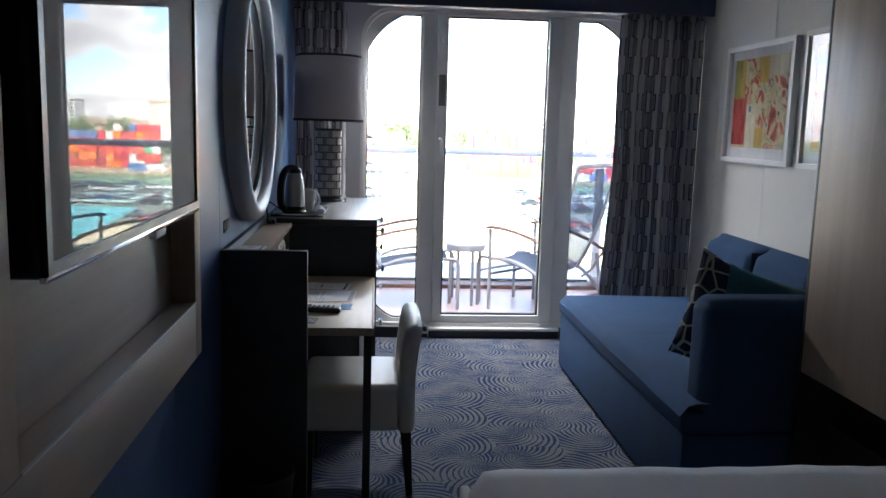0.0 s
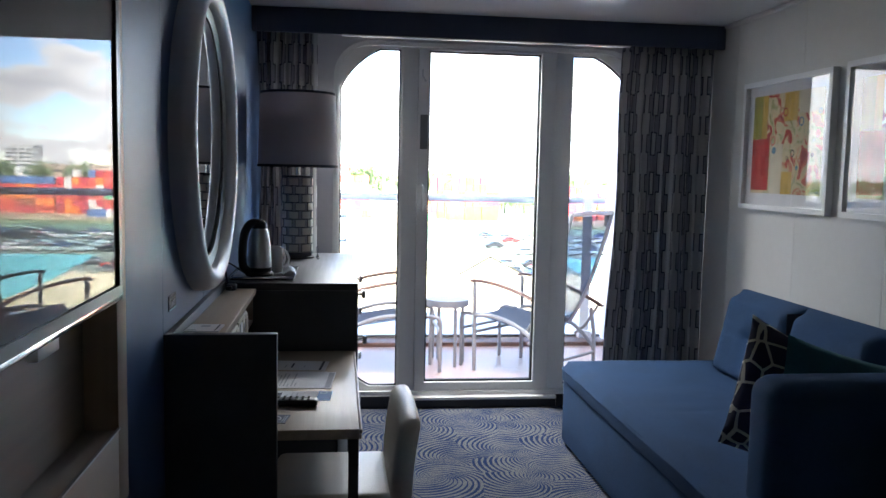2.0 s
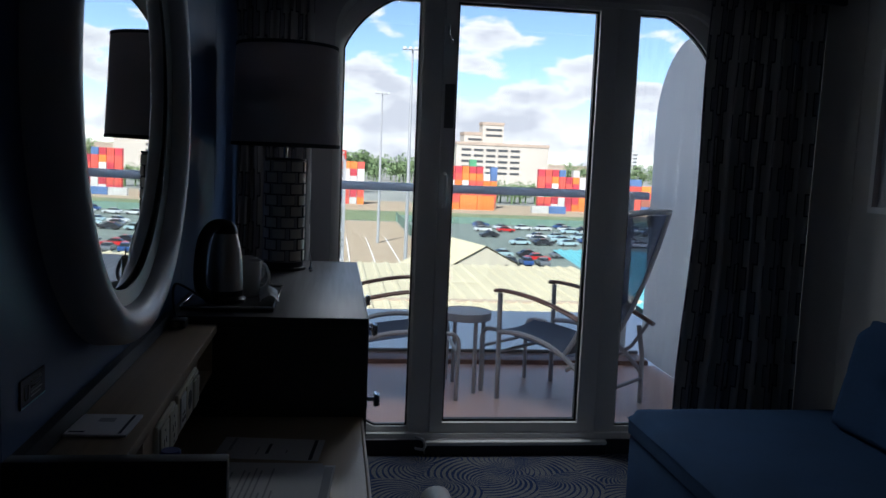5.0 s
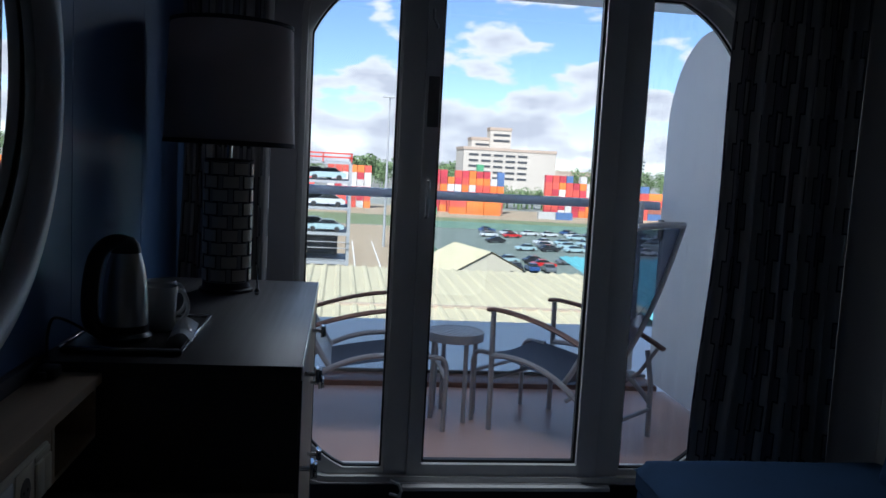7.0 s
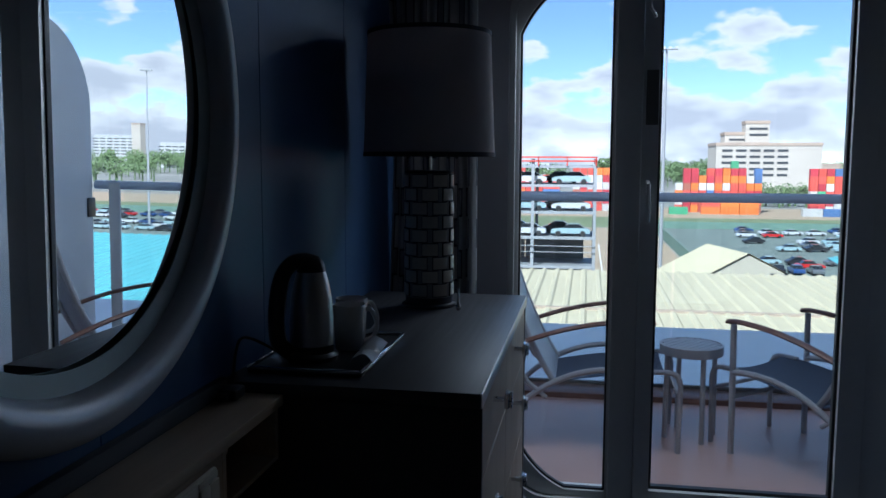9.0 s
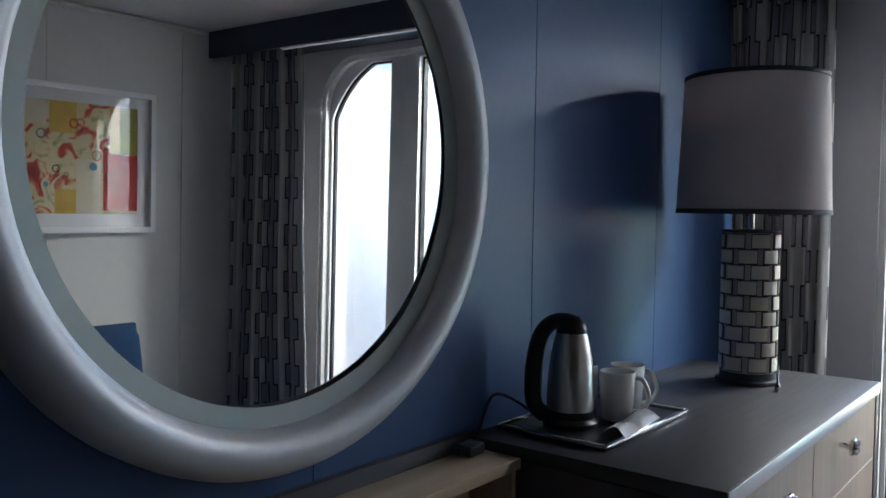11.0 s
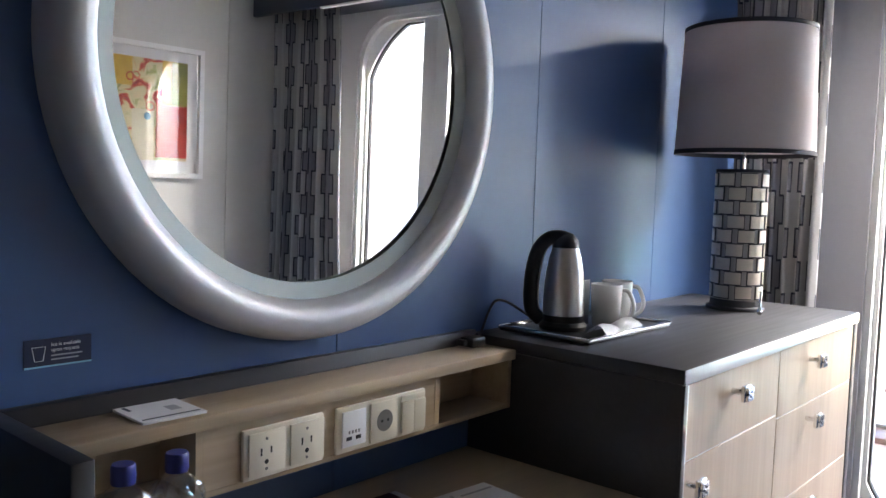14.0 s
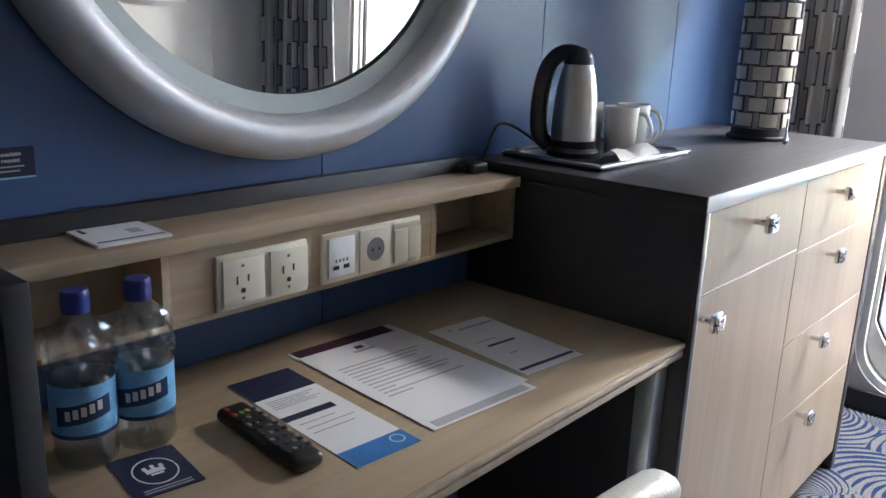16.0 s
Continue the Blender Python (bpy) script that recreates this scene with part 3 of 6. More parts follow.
def ring_plate(outer, inner, y0, y1):
    """A plate with a hole: two outlines of the same count."""
    bm = bmesh.new()
    n = len(outer)
    v = [[bm.verts.new((x, y, z)) for x, z in o] for o, y in ((outer, y0), (inner, y0), (inner, y1), (outer, y1))]
    for a, b in ((0, 1), (1, 2), (2, 3), (3, 0)):
        for k in range(n):
            j = (k + 1) % n
            bm.faces.new((v[a][k], v[a][j], v[b][j], v[b][k]))
    return bm


def writing(text, size, material, parent, m):
    """Lettering in the built-in font as a flat mesh."""
    cu = bpy.data.curves.new("lettering", "FONT")
    cu.body, cu.size, cu.extrude = text, size, 0.0002
    tmp = bpy.data.objects.new("lettering", cu)
    scene.collection.objects.link(tmp)
    dg = bpy.context.evaluated_depsgraph_get()
    dg.update()
    me = bpy.data.meshes.new_from_object(tmp.evaluated_get(dg))
    bpy.data.objects.remove(tmp)
    me.materials.clear()
    me.materials.append(material)
    me.transform(Matrix.Translation(-base_of(parent)) @ m)
    ob = new("lettering", me)
    ob.parent = parent
    return ob


# ---- the cabin's shell ----
XL, XR, YW, YB, ZC = -0.573, 2.06, 5.88, -1.3, 2.335
setting("floor", B(XL - 0.1, XR + 0.1, YB - 0.1, YW + 0.02, -0.12, 0.0), M_CARPET, "grey-blue carpet with curved navy fan lines", "carpet")
setting("ceiling", B(XL - 0.1, XR + 0.1, YB - 0.1, YW + 0.02, ZC, ZC + 0.08), M_CEIL, "satin off-white metal panel ceiling", "ceiling")
wall_w = setting("wall_west", B(XL - 0.16, XL - 0.012, YB - 0.1, YW + 0.2, 0, ZC), M_SKIRT, "blue laminate panelled cabin wall", "wall")
wall_e = setting("wall_east", B(XR + 0.012, XR + 0.16, YB - 0.1, YW + 0.2, 0, ZC), M_WALL, "pale grey laminate panelled cabin wall", "wall")
setting("wall_south", B(XL - 0.16, XR + 0.16, YB - 0.16, YB, 0, ZC), M_WALL, "pale grey wall at the cabin's inner end", "wall")
for k in range(11):
    y0 = 5.735 - 0.67 * k
    y1 = min(y0 + 0.667, YW)
    part("panel", B(XL - 0.0118, XL, max(y0, YB + 0.003), y1, 0.0, ZC - 0.002), M_BLUE, wall_w)
    part("panel", B(XR, XR + 0.0118, max(y0 - 0.55, YB + 0.003), min(y1 - 0.55 if k else YW, YW), 0.0, ZC - 0.002), M_WALL, wall_e)
setting("baseboard", box(B(XR - 0.012, XR - 0.001, 3.0, YW - 0.02, 0, 0.09), XL + 0.001, XL + 0.012, 2.38, 3.048, 0, 0.09), M_SKIRT, "black skirting along the cabin walls", "skirting")
setting("ceiling_trim", B(XR - 0.03, XR - 0.001, 2.98, 5.30, ZC - 0.022, ZC - 0.002, 0.006), M_WALL, "pale edge trim between wall and ceiling", "trim")

# window wall with one rounded opening
GY = 5.95
op = rounded(-0.145, 1.812, 0.075, 2.262, (0.22, 0.27, 0.20, 0.17))
out_ = []
for x, z in op:   # outer outline with the same count, pushed to the wall's edge
    u, w = (x - 0.83) / 0.985, (z - 1.17) / 1.095
    s = 1 / max(abs(u), abs(w))
    out_.append((min(max(0.83 + u * s * 1.50, XL - 0.01), XR + 0.01), min(max(1.17 + w * s * 1.20, -0.0), ZC)))
setting("wall_north", ring_plate(out_, op, YW, YW + 0.2), M_LINING, "grey lined outer wall with a round-cornered opening", "wall")
inn = rounded(-0.120, 1.787, 0.10, 2.237, (0.20, 0.25, 0.18, 0.15))
setting("trim", ring_plate(rounded(-0.1445, 1.8115, 0.0755, 2.2615, (0.22, 0.27, 0.20, 0.17)), inn, YW + 0.012, YW + 0.196), M_ALU, "white rounded steel surround of the balcony window", "trim")
setting("baseboard_north", box(B(XL + 0.002, 0.345, YW - 0.014, YW - 0.001, 0, 0.075), 1.29, XR - 0.002, YW - 0.014, YW - 0.001, 0, 0.075), M_SKIRT, "black skirting under the balcony window", "skirting")

win = thing("window_1", (0.83, GY, 0), "white aluminium fixed side lights beside the balcony door", "window", kind="structure")
part("window_frame", B(0.272, 0.372, GY - 0.035, GY + 0.035, 0.09, 2.245, 0.006), M_ALU, win)
part("window_frame", B(1.232, 1.333, GY - 0.035, GY + 0.035, 0.09, 2.245, 0.006), M_ALU, win)
part("window_frame", B(0.3735, 1.2305, GY - 0.033, GY + 0.033, 2.232, 2.262, 0.004), M_ALU, win)
for x0, x1, r in ((-0.121, 0.2725, (0.25, 0.01, 0.01, 0.21)), (1.3325, 1.788, (0.01, 0.29, 0.21, 0.01))):
    left = x0 < 0
    rim_o = rounded(x0, x1, 0.098, 2.24, tuple(max(0.01, q - 0.04) for q in r))
    e0, e1 = (0.017, 0.0105) if left else (0.0105, 0.020)
    rim_i = cut_corners(x0 + e0, x1 - e1, 0.128, 2.222, tuple(max(0.006, q - 0.01) for q in r))
    part("window_frame", ring_plate(rim_o, rim_i, GY - 0.025, GY + 0.02), M_ALU, win)
    seal = cut_corners(x0 + e0 + 0.008, x1 - e1 - 0.008, 0.136, 2.214, tuple(max(0.004, q - 0.015) for q in r))
    part("gasket", ring_plate(rim_i, seal, GY - 0.010, GY + 0.012), M_GASKET, win)
    pane = part("pane", prism(cut_corners(x0 + e0 + 0.009, x1 - e1 - 0.009, 0.137, 2.213, tuple(max(0.004, q - 0.02) for q in r)), GY - 0.001, GY + 0.001), M_PANE, win)
    pane.visible_shadow = False
part("window_sill", B(0.352, 1.285, YW - 0.035, YW + 0.19, 0.052, 0.072, 0.006), M_ALU, win, "raised aluminium door threshold")

part("kick_plate", B(0.354, 1.283, YW - 0.022, YW + 0.18, 0.001, 0.0515), M_SKIRT, win, "dark kick plate under the threshold")
door = thing("door_1", (0.80, GY, 0.08), "closed white aluminium glazed balcony door", "door", kind="structure")
d_out = rounded(0.374, 1.230, 0.085, 2.230, (0.004,) * 4, 2)
part("leaf_frame", ring_plate(d_out, rounded(0.436, 1.138, 0.152, 2.2215, (0.004,) * 4, 2), GY - 0.045, GY + 0.03), M_ALU, door)
part("gasket", ring_plate(rounded(0.436, 1.138, 0.152, 2.2215, (0.004,) * 4, 2), rounded(0.447, 1.127, 0.164, 2.211, (0.003,) * 4, 2), GY - 0.018, GY + 0.012), M_GASKET, door)
p3 = part("pane", B(0.4475, 1.1265, GY - 0.001, GY + 0.001, 0.1645, 2.2105), M_PANE, door)
hd = part("door_handle", tube(bmesh.new(), [(0.400, GY - 0.045, 1.40), (0.400, GY - 0.085, 1.39), (0.400, GY - 0.09, 1.33), (0.400, GY - 0.085, 1.25), (0.400, GY - 0.045, 1.24)], 0.009), M_ALU, door)
part("latch", B(0.385, 0.432, GY - 0.052, GY - 0.044, 1.62, 1.83, 0.002), M_GREYPL, door, "grey printed notice strip")
part("closer_hook", tube(bmesh.new(), [(0.41, GY - 0.045, 2.03), (0.41, GY - 0.075, 2.03), (0.39, GY - 0.078, 2.06), (0.39, GY - 0.078, 2.10)], 0.006), M_EDGE, door)
p3.visible_shadow = False

val = thing("valance", (0.72, 5.33, 2.2), "long navy curtain valance box under the ceiling", "valance")
part("front_board", B(XL + 0.003, XR - 0.003, 5.33, 5.36, 2.205, ZC - 0.001, 0.004), M_VAL, val)
part("top_board", B(XL + 0.003, XR - 0.003, 5.361, YW - 0.003, 2.30, ZC - 0.001), M_VAL, val)
part("light_strip", B(-0.1, 1.5, 5.331, 5.359, 2.197, 2.2045), M_ALU, val, "thin pale bottom edge")


def curtain(x0, x1, y, z0, z1, folds, amp, seed, lean=0.0):
    """Hanging cloth in uneven folds, with its width and height kept for the pattern."""
    rnd = random.Random(seed)
    ph = [rnd.uniform(-0.5, 0.5) for _ in range(folds * 2 + 4)]
    n, mz = folds * 14, 16
    bm = bmesh.new()
    lay = bm.loops.layers.uv.new("cloth")
    grid, run = [], []
    for j in range(mz + 1):
        w = j / mz
        row, s, last = [], 0.0, None
        sv = []
        for i in range(n + 1):
            u = i / n
            k = u * folds
            f = math.sin(2 * math.pi * (k + 0.35 * ph[int(k)] * math.sin(math.pi * (k % 1)))) * (0.75 + 0.5 * ph[int(k) + 2])
            pinch = 0.45 + 0.55 * min(1, (1 - w) * 2.2 + 0.0)
            x = x0 + (x1 - x0) * u + lean * (1 - w) * (1 - u) + 0.012 * (1 - u) * math.sin(9 * w + 5 * u + seed)
            yy = y + amp * f * pinch + 0.012 * math.sin(6 * u + 4 * w)
            p = Vector((x, yy, z0 + (z1 - z0) * w))
            if last is not None:
                s += (Vector((p.x, p.y, 0)) - Vector((last.x, last.y, 0))).length
            last = p
            row.append(bm.verts.new(p)); sv.append(s)
        grid.append(row); run.append(sv)
    for j in range(mz):
        for i in range(n):
            f = bm.faces.new((grid[j][i], grid[j][i + 1], grid[j + 1][i + 1], grid[j + 1][i]))
            for lp, (a, b) in zip(f.loops, ((j, i), (j, i + 1), (j + 1, i + 1), (j + 1, i))):
                lp[lay].uv = (run[8][b], z0 + (z1 - z0) * a / mz)
    return bm


def make_curtain(bm, at, label):
    c = solo("curtain", bm, M_CURTAIN, at, label, "curtain", "balcony curtains", angle=80)
    so = c.modifiers.new("body", "SOLIDIFY")
    so.thickness, so.offset = 0.003, 0.0
    return c


make_curtain(curtain(1.515, 2.057, 5.48, 0.02, 2.298, 8, 0.045, 3, -0.05), (1.77, 5.48, 0.02), "grey curtain with dark chain-link pattern, drawn aside by the sofa")
make_curtain(curtain(-0.560, -0.235, 5.62, 0.02, 2.298, 7, 0.036, 8), (-0.42, 5.62, 0.02), "grey curtain with dark chain-link pattern, gathered behind the lamp")

# ---- television niche ----
unit = thing("tv_wall_unit", (-0.54, 1.6, 0.863), "taupe wood-grain wall unit with a recess behind the television", "wall unit")
UX = -0.500    # front of the unit
part("back_board", B(XL + 0.001, XL + 0.012, -0.6, 2.374, 0.863, ZC - 0.003), M_TAUPE, unit)
part("lower_board", B(XL + 0.013, UX, -0.6, 2.309, 0.863, 1.010, 0.002), M_TAUPE, unit)
part("upright", B(XL + 0.013, UX, 2.310, 2.374, 0.863, ZC - 0.003, 0.002), M_TAUPE_V, unit)
part("upper_board", B(XL + 0.013, UX, -0.6, 2.309, 2.12, ZC - 0.003, 0.002), M_TAUPE, unit)
part("upright", B(XL + 0.013, UX, -0.6, 1.235, 1.011, 2.119, 0.002), M_TAUPE_V, unit)
part("edge_strip", B(UX - 0.0015, UX + 0.003, 1.236, 2.308, 1.011, 1.015), M_EDGE, unit, "bright metal edge strip")
TVX, TV0, TV1, TVB, TVT = -0.4865, 1.305, 2.272, 1.257, 1.852
tv = thing("television", (-0.52, 1.79, TVB), "wall-mounted television, switched off, with a glossy black screen", "television")
part("casing", B(-0.545, TVX, TV0, TV1, TVB, TVT, 0.012, 3), M_BLACK, tv)
part("screen", B(TVX - 0.001, TVX + 0.002, TV0 + 0.017, TV1 - 0.017, TVB + 0.023, TVT - 0.015), M_SCREEN, tv, "glossy black glass screen")
bz = part("bezel", ring_plate(rounded(TV0, TV1, TVB, TVT, (0.008,) * 4, 3), rounded(TV0 + 0.018, TV1 - 0.018, TVB + 0.024, TVT - 0.016, (0.004,) * 4, 3), 0, 0.008), M_BLACK, tv)
bz.data.transform(Matrix.Translation(-Vector(tv.location)) @ Matrix(((0, 1, 0, TVX - 0.0015), (1, 0, 0, 0), (0, 0, 1, 0), (0, 0, 0, 1))) @ Matrix.Translation(tv.location))
part("lower_rim", B(TVX - 0.0035, TVX + 0.008, TV0 - 0.01, TV1 - 0.005, TVB - 0.002, TVB + 0.0075, 0.003), M_CHROME, tv, "bright lower rim")
part("status_tab", B(TVX - 0.0085, TVX + 0.007, 1.86, 1.94, TVB - 0.019, TVB, 0.003), M_WHITEP, tv, "small white tab under the rim")
part("wall_bracket", B(-0.561, -0.546, 1.61, 1.96, 1.43, 1.68, 0.004), M_BLACK, tv)

# ---- round mirror ----
mir = thing("mirror", (XL, 3.635, 1.578), "large round mirror in a thick silver frame on the blue wall", "mirror")


def ring_x(prof, cy, cz, seg=96):
    """A ring turned about an axis along x from (radius, x) pairs, closed in section."""
    bm = bmesh.new()
    rs = [[bm.verts.new((x, cy + r * math.cos(2 * math.pi * k / seg), cz + r * math.sin(2 * math.pi * k / seg))) for k in range(seg)] for r, x in prof]
    n = len(rs)
    for i in range(n):
        a, b = rs[i], rs[(i + 1) % n]
        for k in range(seg):
            bm.faces.new((a[k], a[(k + 1) % seg], b[(k + 1) % seg], b[k]))
    return bm


R_O, R_I = 0.502, 0.426
prof = [(R_O, XL + 0.001)]
for i in range(15):
    a = radians(180 * i / 14)
    prof.append((0.464 + 0.038 * math.cos(a), XL + 0.032 + 0.042 * math.sin(a)))
prof.append((R_I, XL + 0.001))
part("frame", ring_x(prof, 3.635, 1.578), M_RING, mir, "thick rounded silver frame", 60)
part("rim", ring_x([(0.426, XL + 0.036), (0.426, XL + 0.028), (0.395, XL + 0.027), (0.395, XL + 0.0285)], 3.635, 1.578), M_BEVELGL, mir, "frosted bevelled rim")
bm = bmesh.new()
bmesh.ops.create_circle(bm, cap_ends=True, segments=96, radius=0.4025, matrix=Matrix.Translation((XL + 0.0215, 3.635, 1.578)) @ Matrix.Rotation(radians(-0.3), 4, "Z") @ Matrix.Rotation(radians(90.5), 4, "Y"))
part("glass", bm, M_MIRROR, mir, "clear mirror glass")

# ---- pictures on the pale wall ----


def picture(y0, y1, z0, z1, seed, label):
    rnd = random.Random(seed)
    t = thing("framed_picture", (XR, (y0 + y1) / 2, z0), label, "picture", "pictures over the sofa")
    c = Matrix(((0, 1, 0, 0), (1, 0, 0, 0), (0, 0, 1, 0), (0, 0, 0, 1)))
    o, i = rounded(y0, y1, z0, z1, (0.003,) * 4, 2), rounded(y0 + 0.025, y1 - 0.025, z0 + 0.025, z1 - 0.025, (0.002,) * 4, 2)
    bm = ring_plate(o, i, XR - 0.034, XR - 0.001)
    bmesh.ops.transform(bm, matrix=c, verts=bm.verts)
    part("frame", bm, M_WHITEWOOD, t)
    part("mount", B(XR - 0.010, XR - 0.002, y0 + 0.024, y1 - 0.024, z0 + 0.024, z1 - 0.024), M_PAPER, t)
    ay0, ay1, az0, az1 = y0 + 0.085, y1 - 0.085, z0 + 0.085, z1 - 0.075
    part("painting", B(XR - 0.0125, XR - 0.0101, ay0, ay1, az0, az1), M_ART, t, "abstract watercolour in red, yellow and cream")
    w, h = ay1 - ay0, az1 - az0
    x = XR - 0.0126

    def patch(u0, u1, v0, v1, mt, lift=0.0006):
        # u runs from the window side into the room
        part("colour_patch", B(x - lift, x, ay1 - w * u1, ay1 - w * u0, az0 + h * v0, az0 + h * v1), mt, t)
    for u0, u1, v0, v1, mt in ((0.0, 0.14, 0.56, 1.0, A_OLIVE), (0.14, 0.22, 0.56, 1.0, A_OCHRE), (0.0, 0.27, 0.03, 0.555, A_RED), (0.29, 0.47, 0.0, 0.5, A_CREAM), (0.47, 0.66, 0.72, 1.0, A_OCHRE), (0.47, 0.62, 0.0, 0.22, A_OCHRE), (0.68, 1.0, 0.78, 1.0, A_CREAM)):
        patch(u0, u1, v0, v1, mt)
    for k in range(16):
        u, v, r = rnd.uniform(0.3, 0.97), rnd.uniform(0.25, 0.86), rnd.uniform(0.008, 0.026)
        bm = bmesh.new()
        o = [(math.cos(2 * math.pi * q / 14) * r, math.sin(2 * math.pi * q / 14) * r) for q in range(14)]
        if k % 2:
            vs = [bm.verts.new((x - 0.0009, ay1 - w * u + a, az0 + h * v + b)) for a, b in o]
            bm.faces.new(vs)
        else:
            bm2 = ring_plate(o, [(a * 0.7, b * 0.7) for a, b in o], x - 0.0011, x - 0.0004)
            bmesh.ops.transform(bm2, matrix=Matrix.Translation((0, ay1 - w * u, az0 + h * v)) @ c, verts=bm2.verts)
            bm.free(); bm = bm2
        part("painted_ring", bm, (A_BLUE, A_RED, A_CORAL, A_CREAM, A_DARK)[k % 5], t)
    g = part("glazing", B(XR - 0.0245, XR - 0.0225, y0 + 0.0255, y1 - 0.0255, z0 + 0.0255, z1 - 0.0255), M_PICGL, t, "clear reflecting glass")
    g.visible_shadow = False
    return t


A_OLIVE = surface("wash_olive", (0.36, 0.34, 0.07), 0.8, var=0.3, scale=14)
A_OCHRE = surface("wash_ochre", (0.68, 0.45, 0.10), 0.8, var=0.25, scale=12)
A_RED = surface("wash_red", (0.50, 0.045, 0.035), 0.8, var=0.35, scale=18)
A_CREAM = surface("wash_cream", (0.74, 0.68, 0.52), 0.8, var=0.15, scale=15)
A_CORAL = surface("wash_coral", (0.70, 0.20, 0.14), 0.8, var=0.3, scale=20)
A_BLUE = surface("wash_blue", (0.12, 0.28, 0.40), 0.8, var=0.3, scale=20)
A_DARK = surface("wash_umber", (0.05, 0.035, 0.03), 0.8)
picture(4.22, 5.022, 1.325, 1.978, 5, "abstract watercolour in a white box frame on the pale wall")
picture(3.318, 4.120, 1.325, 1.985, 9, "abstract watercolour in a white box frame, its glass reflecting daylight")

# ---- wardrobe end and bed ----
ward = thing("wardrobe", (1.79, 2.6, 0.0), "tall taupe wood-grain wardrobe over a dark recess", "wardrobe")
part("side_panel", B(1.50, 1.522, 2.22, 2.945, 0.64, ZC - 0.003, 0.002), M_TAUPE_V, ward)
part("end_panel", B(1.502, XR - 0.002, 2.946, 2.966, 0.0, ZC - 0.003, 0.002), M_CHAR, ward, "dark end panel")
part("carcass", B(1.523, XR - 0.002, 2.22, 2.945, 0.64, ZC - 0.003), M_TAUPE_V, ward)
part("bedside_base", B(1.62, XR - 0.002, 2.24, 2.94, 0.0, 0.45, 0.004), M_CHAR, ward, "dark bedside cabinet base")
part("foot_rail", B(1.56, 1.60, 2.3, 2.93, 0.001, 0.04, 0.004), M_EDGE, ward)

bed = thing("bed", (1.1, 1.35, 0), "made bed with white linen", "bed")
part("bed_base", B(0.26, 2.0, 0.5, 2.1, 0.0, 0.28, 0.01), M_SOFAD, bed)
part("mattress", B(0.23, 2.02, 0.47, 2.13, 0.281, 0.535, 0.05, 4), M_LINEN, bed)
rows_ = []
for i in range(41):
    u = i / 40
    row = []
    for j in range(31):
        v = j / 30
        x, y = 0.19 + 1.83 * u, 0.42 + 1.745 * v
        ed = min(1, min(u * 1.83, v * 1.745, (1 - v) * 1.745) / 0.06)
        z = 0.562 + 0.080 * math.sin(ed * math.pi / 2) + 0.006 * noise.noise(Vector((x * 6, y * 6, 0))) + 0.003 * noise.noise(Vector((x * 17, y * 17, 3)))
        row.append((x, y, z))
    rows_.append(row)
dv = sheet("duvet", rows_, M_LINEN, bed, 0.02)
part("duvet_drop", B(0.185, 0.21, 0.42, 2.165, 0.36, 0.574, 0.008), M_LINEN, bed)
part("duvet_drop", B(0.212, 2.0, 2.142, 2.165, 0.36, 0.574, 0.008), M_LINEN, bed)

# ---- sofa bed ----
sofa = thing("sofa_bed", (1.58, 4.1, 0), "blue upholstered sofa bed with buttoned back cushions", "sofa")
part("base", B(1.128, 2.04, 3.07, 5.15, 0.02, 0.352, 0.012), M_SOFA, sofa)
rows_ = []
for i in range(29):
    u = i / 28
    row = []
    for j in range(61):
        v = j / 60
        x, y = 1.115 + 0.905 * u, 3.075 + 2.085 * v
        e = min(1, min(u * 0.905, (1 - v) * 2.085) / 0.05)
        cr = 0.006 * math.exp(-((x - 1.42) / 0.16) ** 2) * sum(math.exp(-((y - c) / 0.012) ** 2) for c in (4.15, 4.28, 4.52, 4.55))
        row.append((x, y, 0.422 + 0.05 * math.sin(e * math.pi / 2) + 0.004 * noise.noise(Vector((x * 4, y * 4, 1))) - cr))
    rows_.append(row)
sheet("seat_cover", rows_, M_SOFA, sofa, 0.004)
part("seat_mattress", B(1.119, 2.03, 3.077, 5.155, 0.354, 0.436, 0.014), M_SOFA, sofa)
part("arm", B(1.195, 2.03, 3.07, 3.27, 0.36, 0.87, 0.065, 5), M_SOFA, sofa)


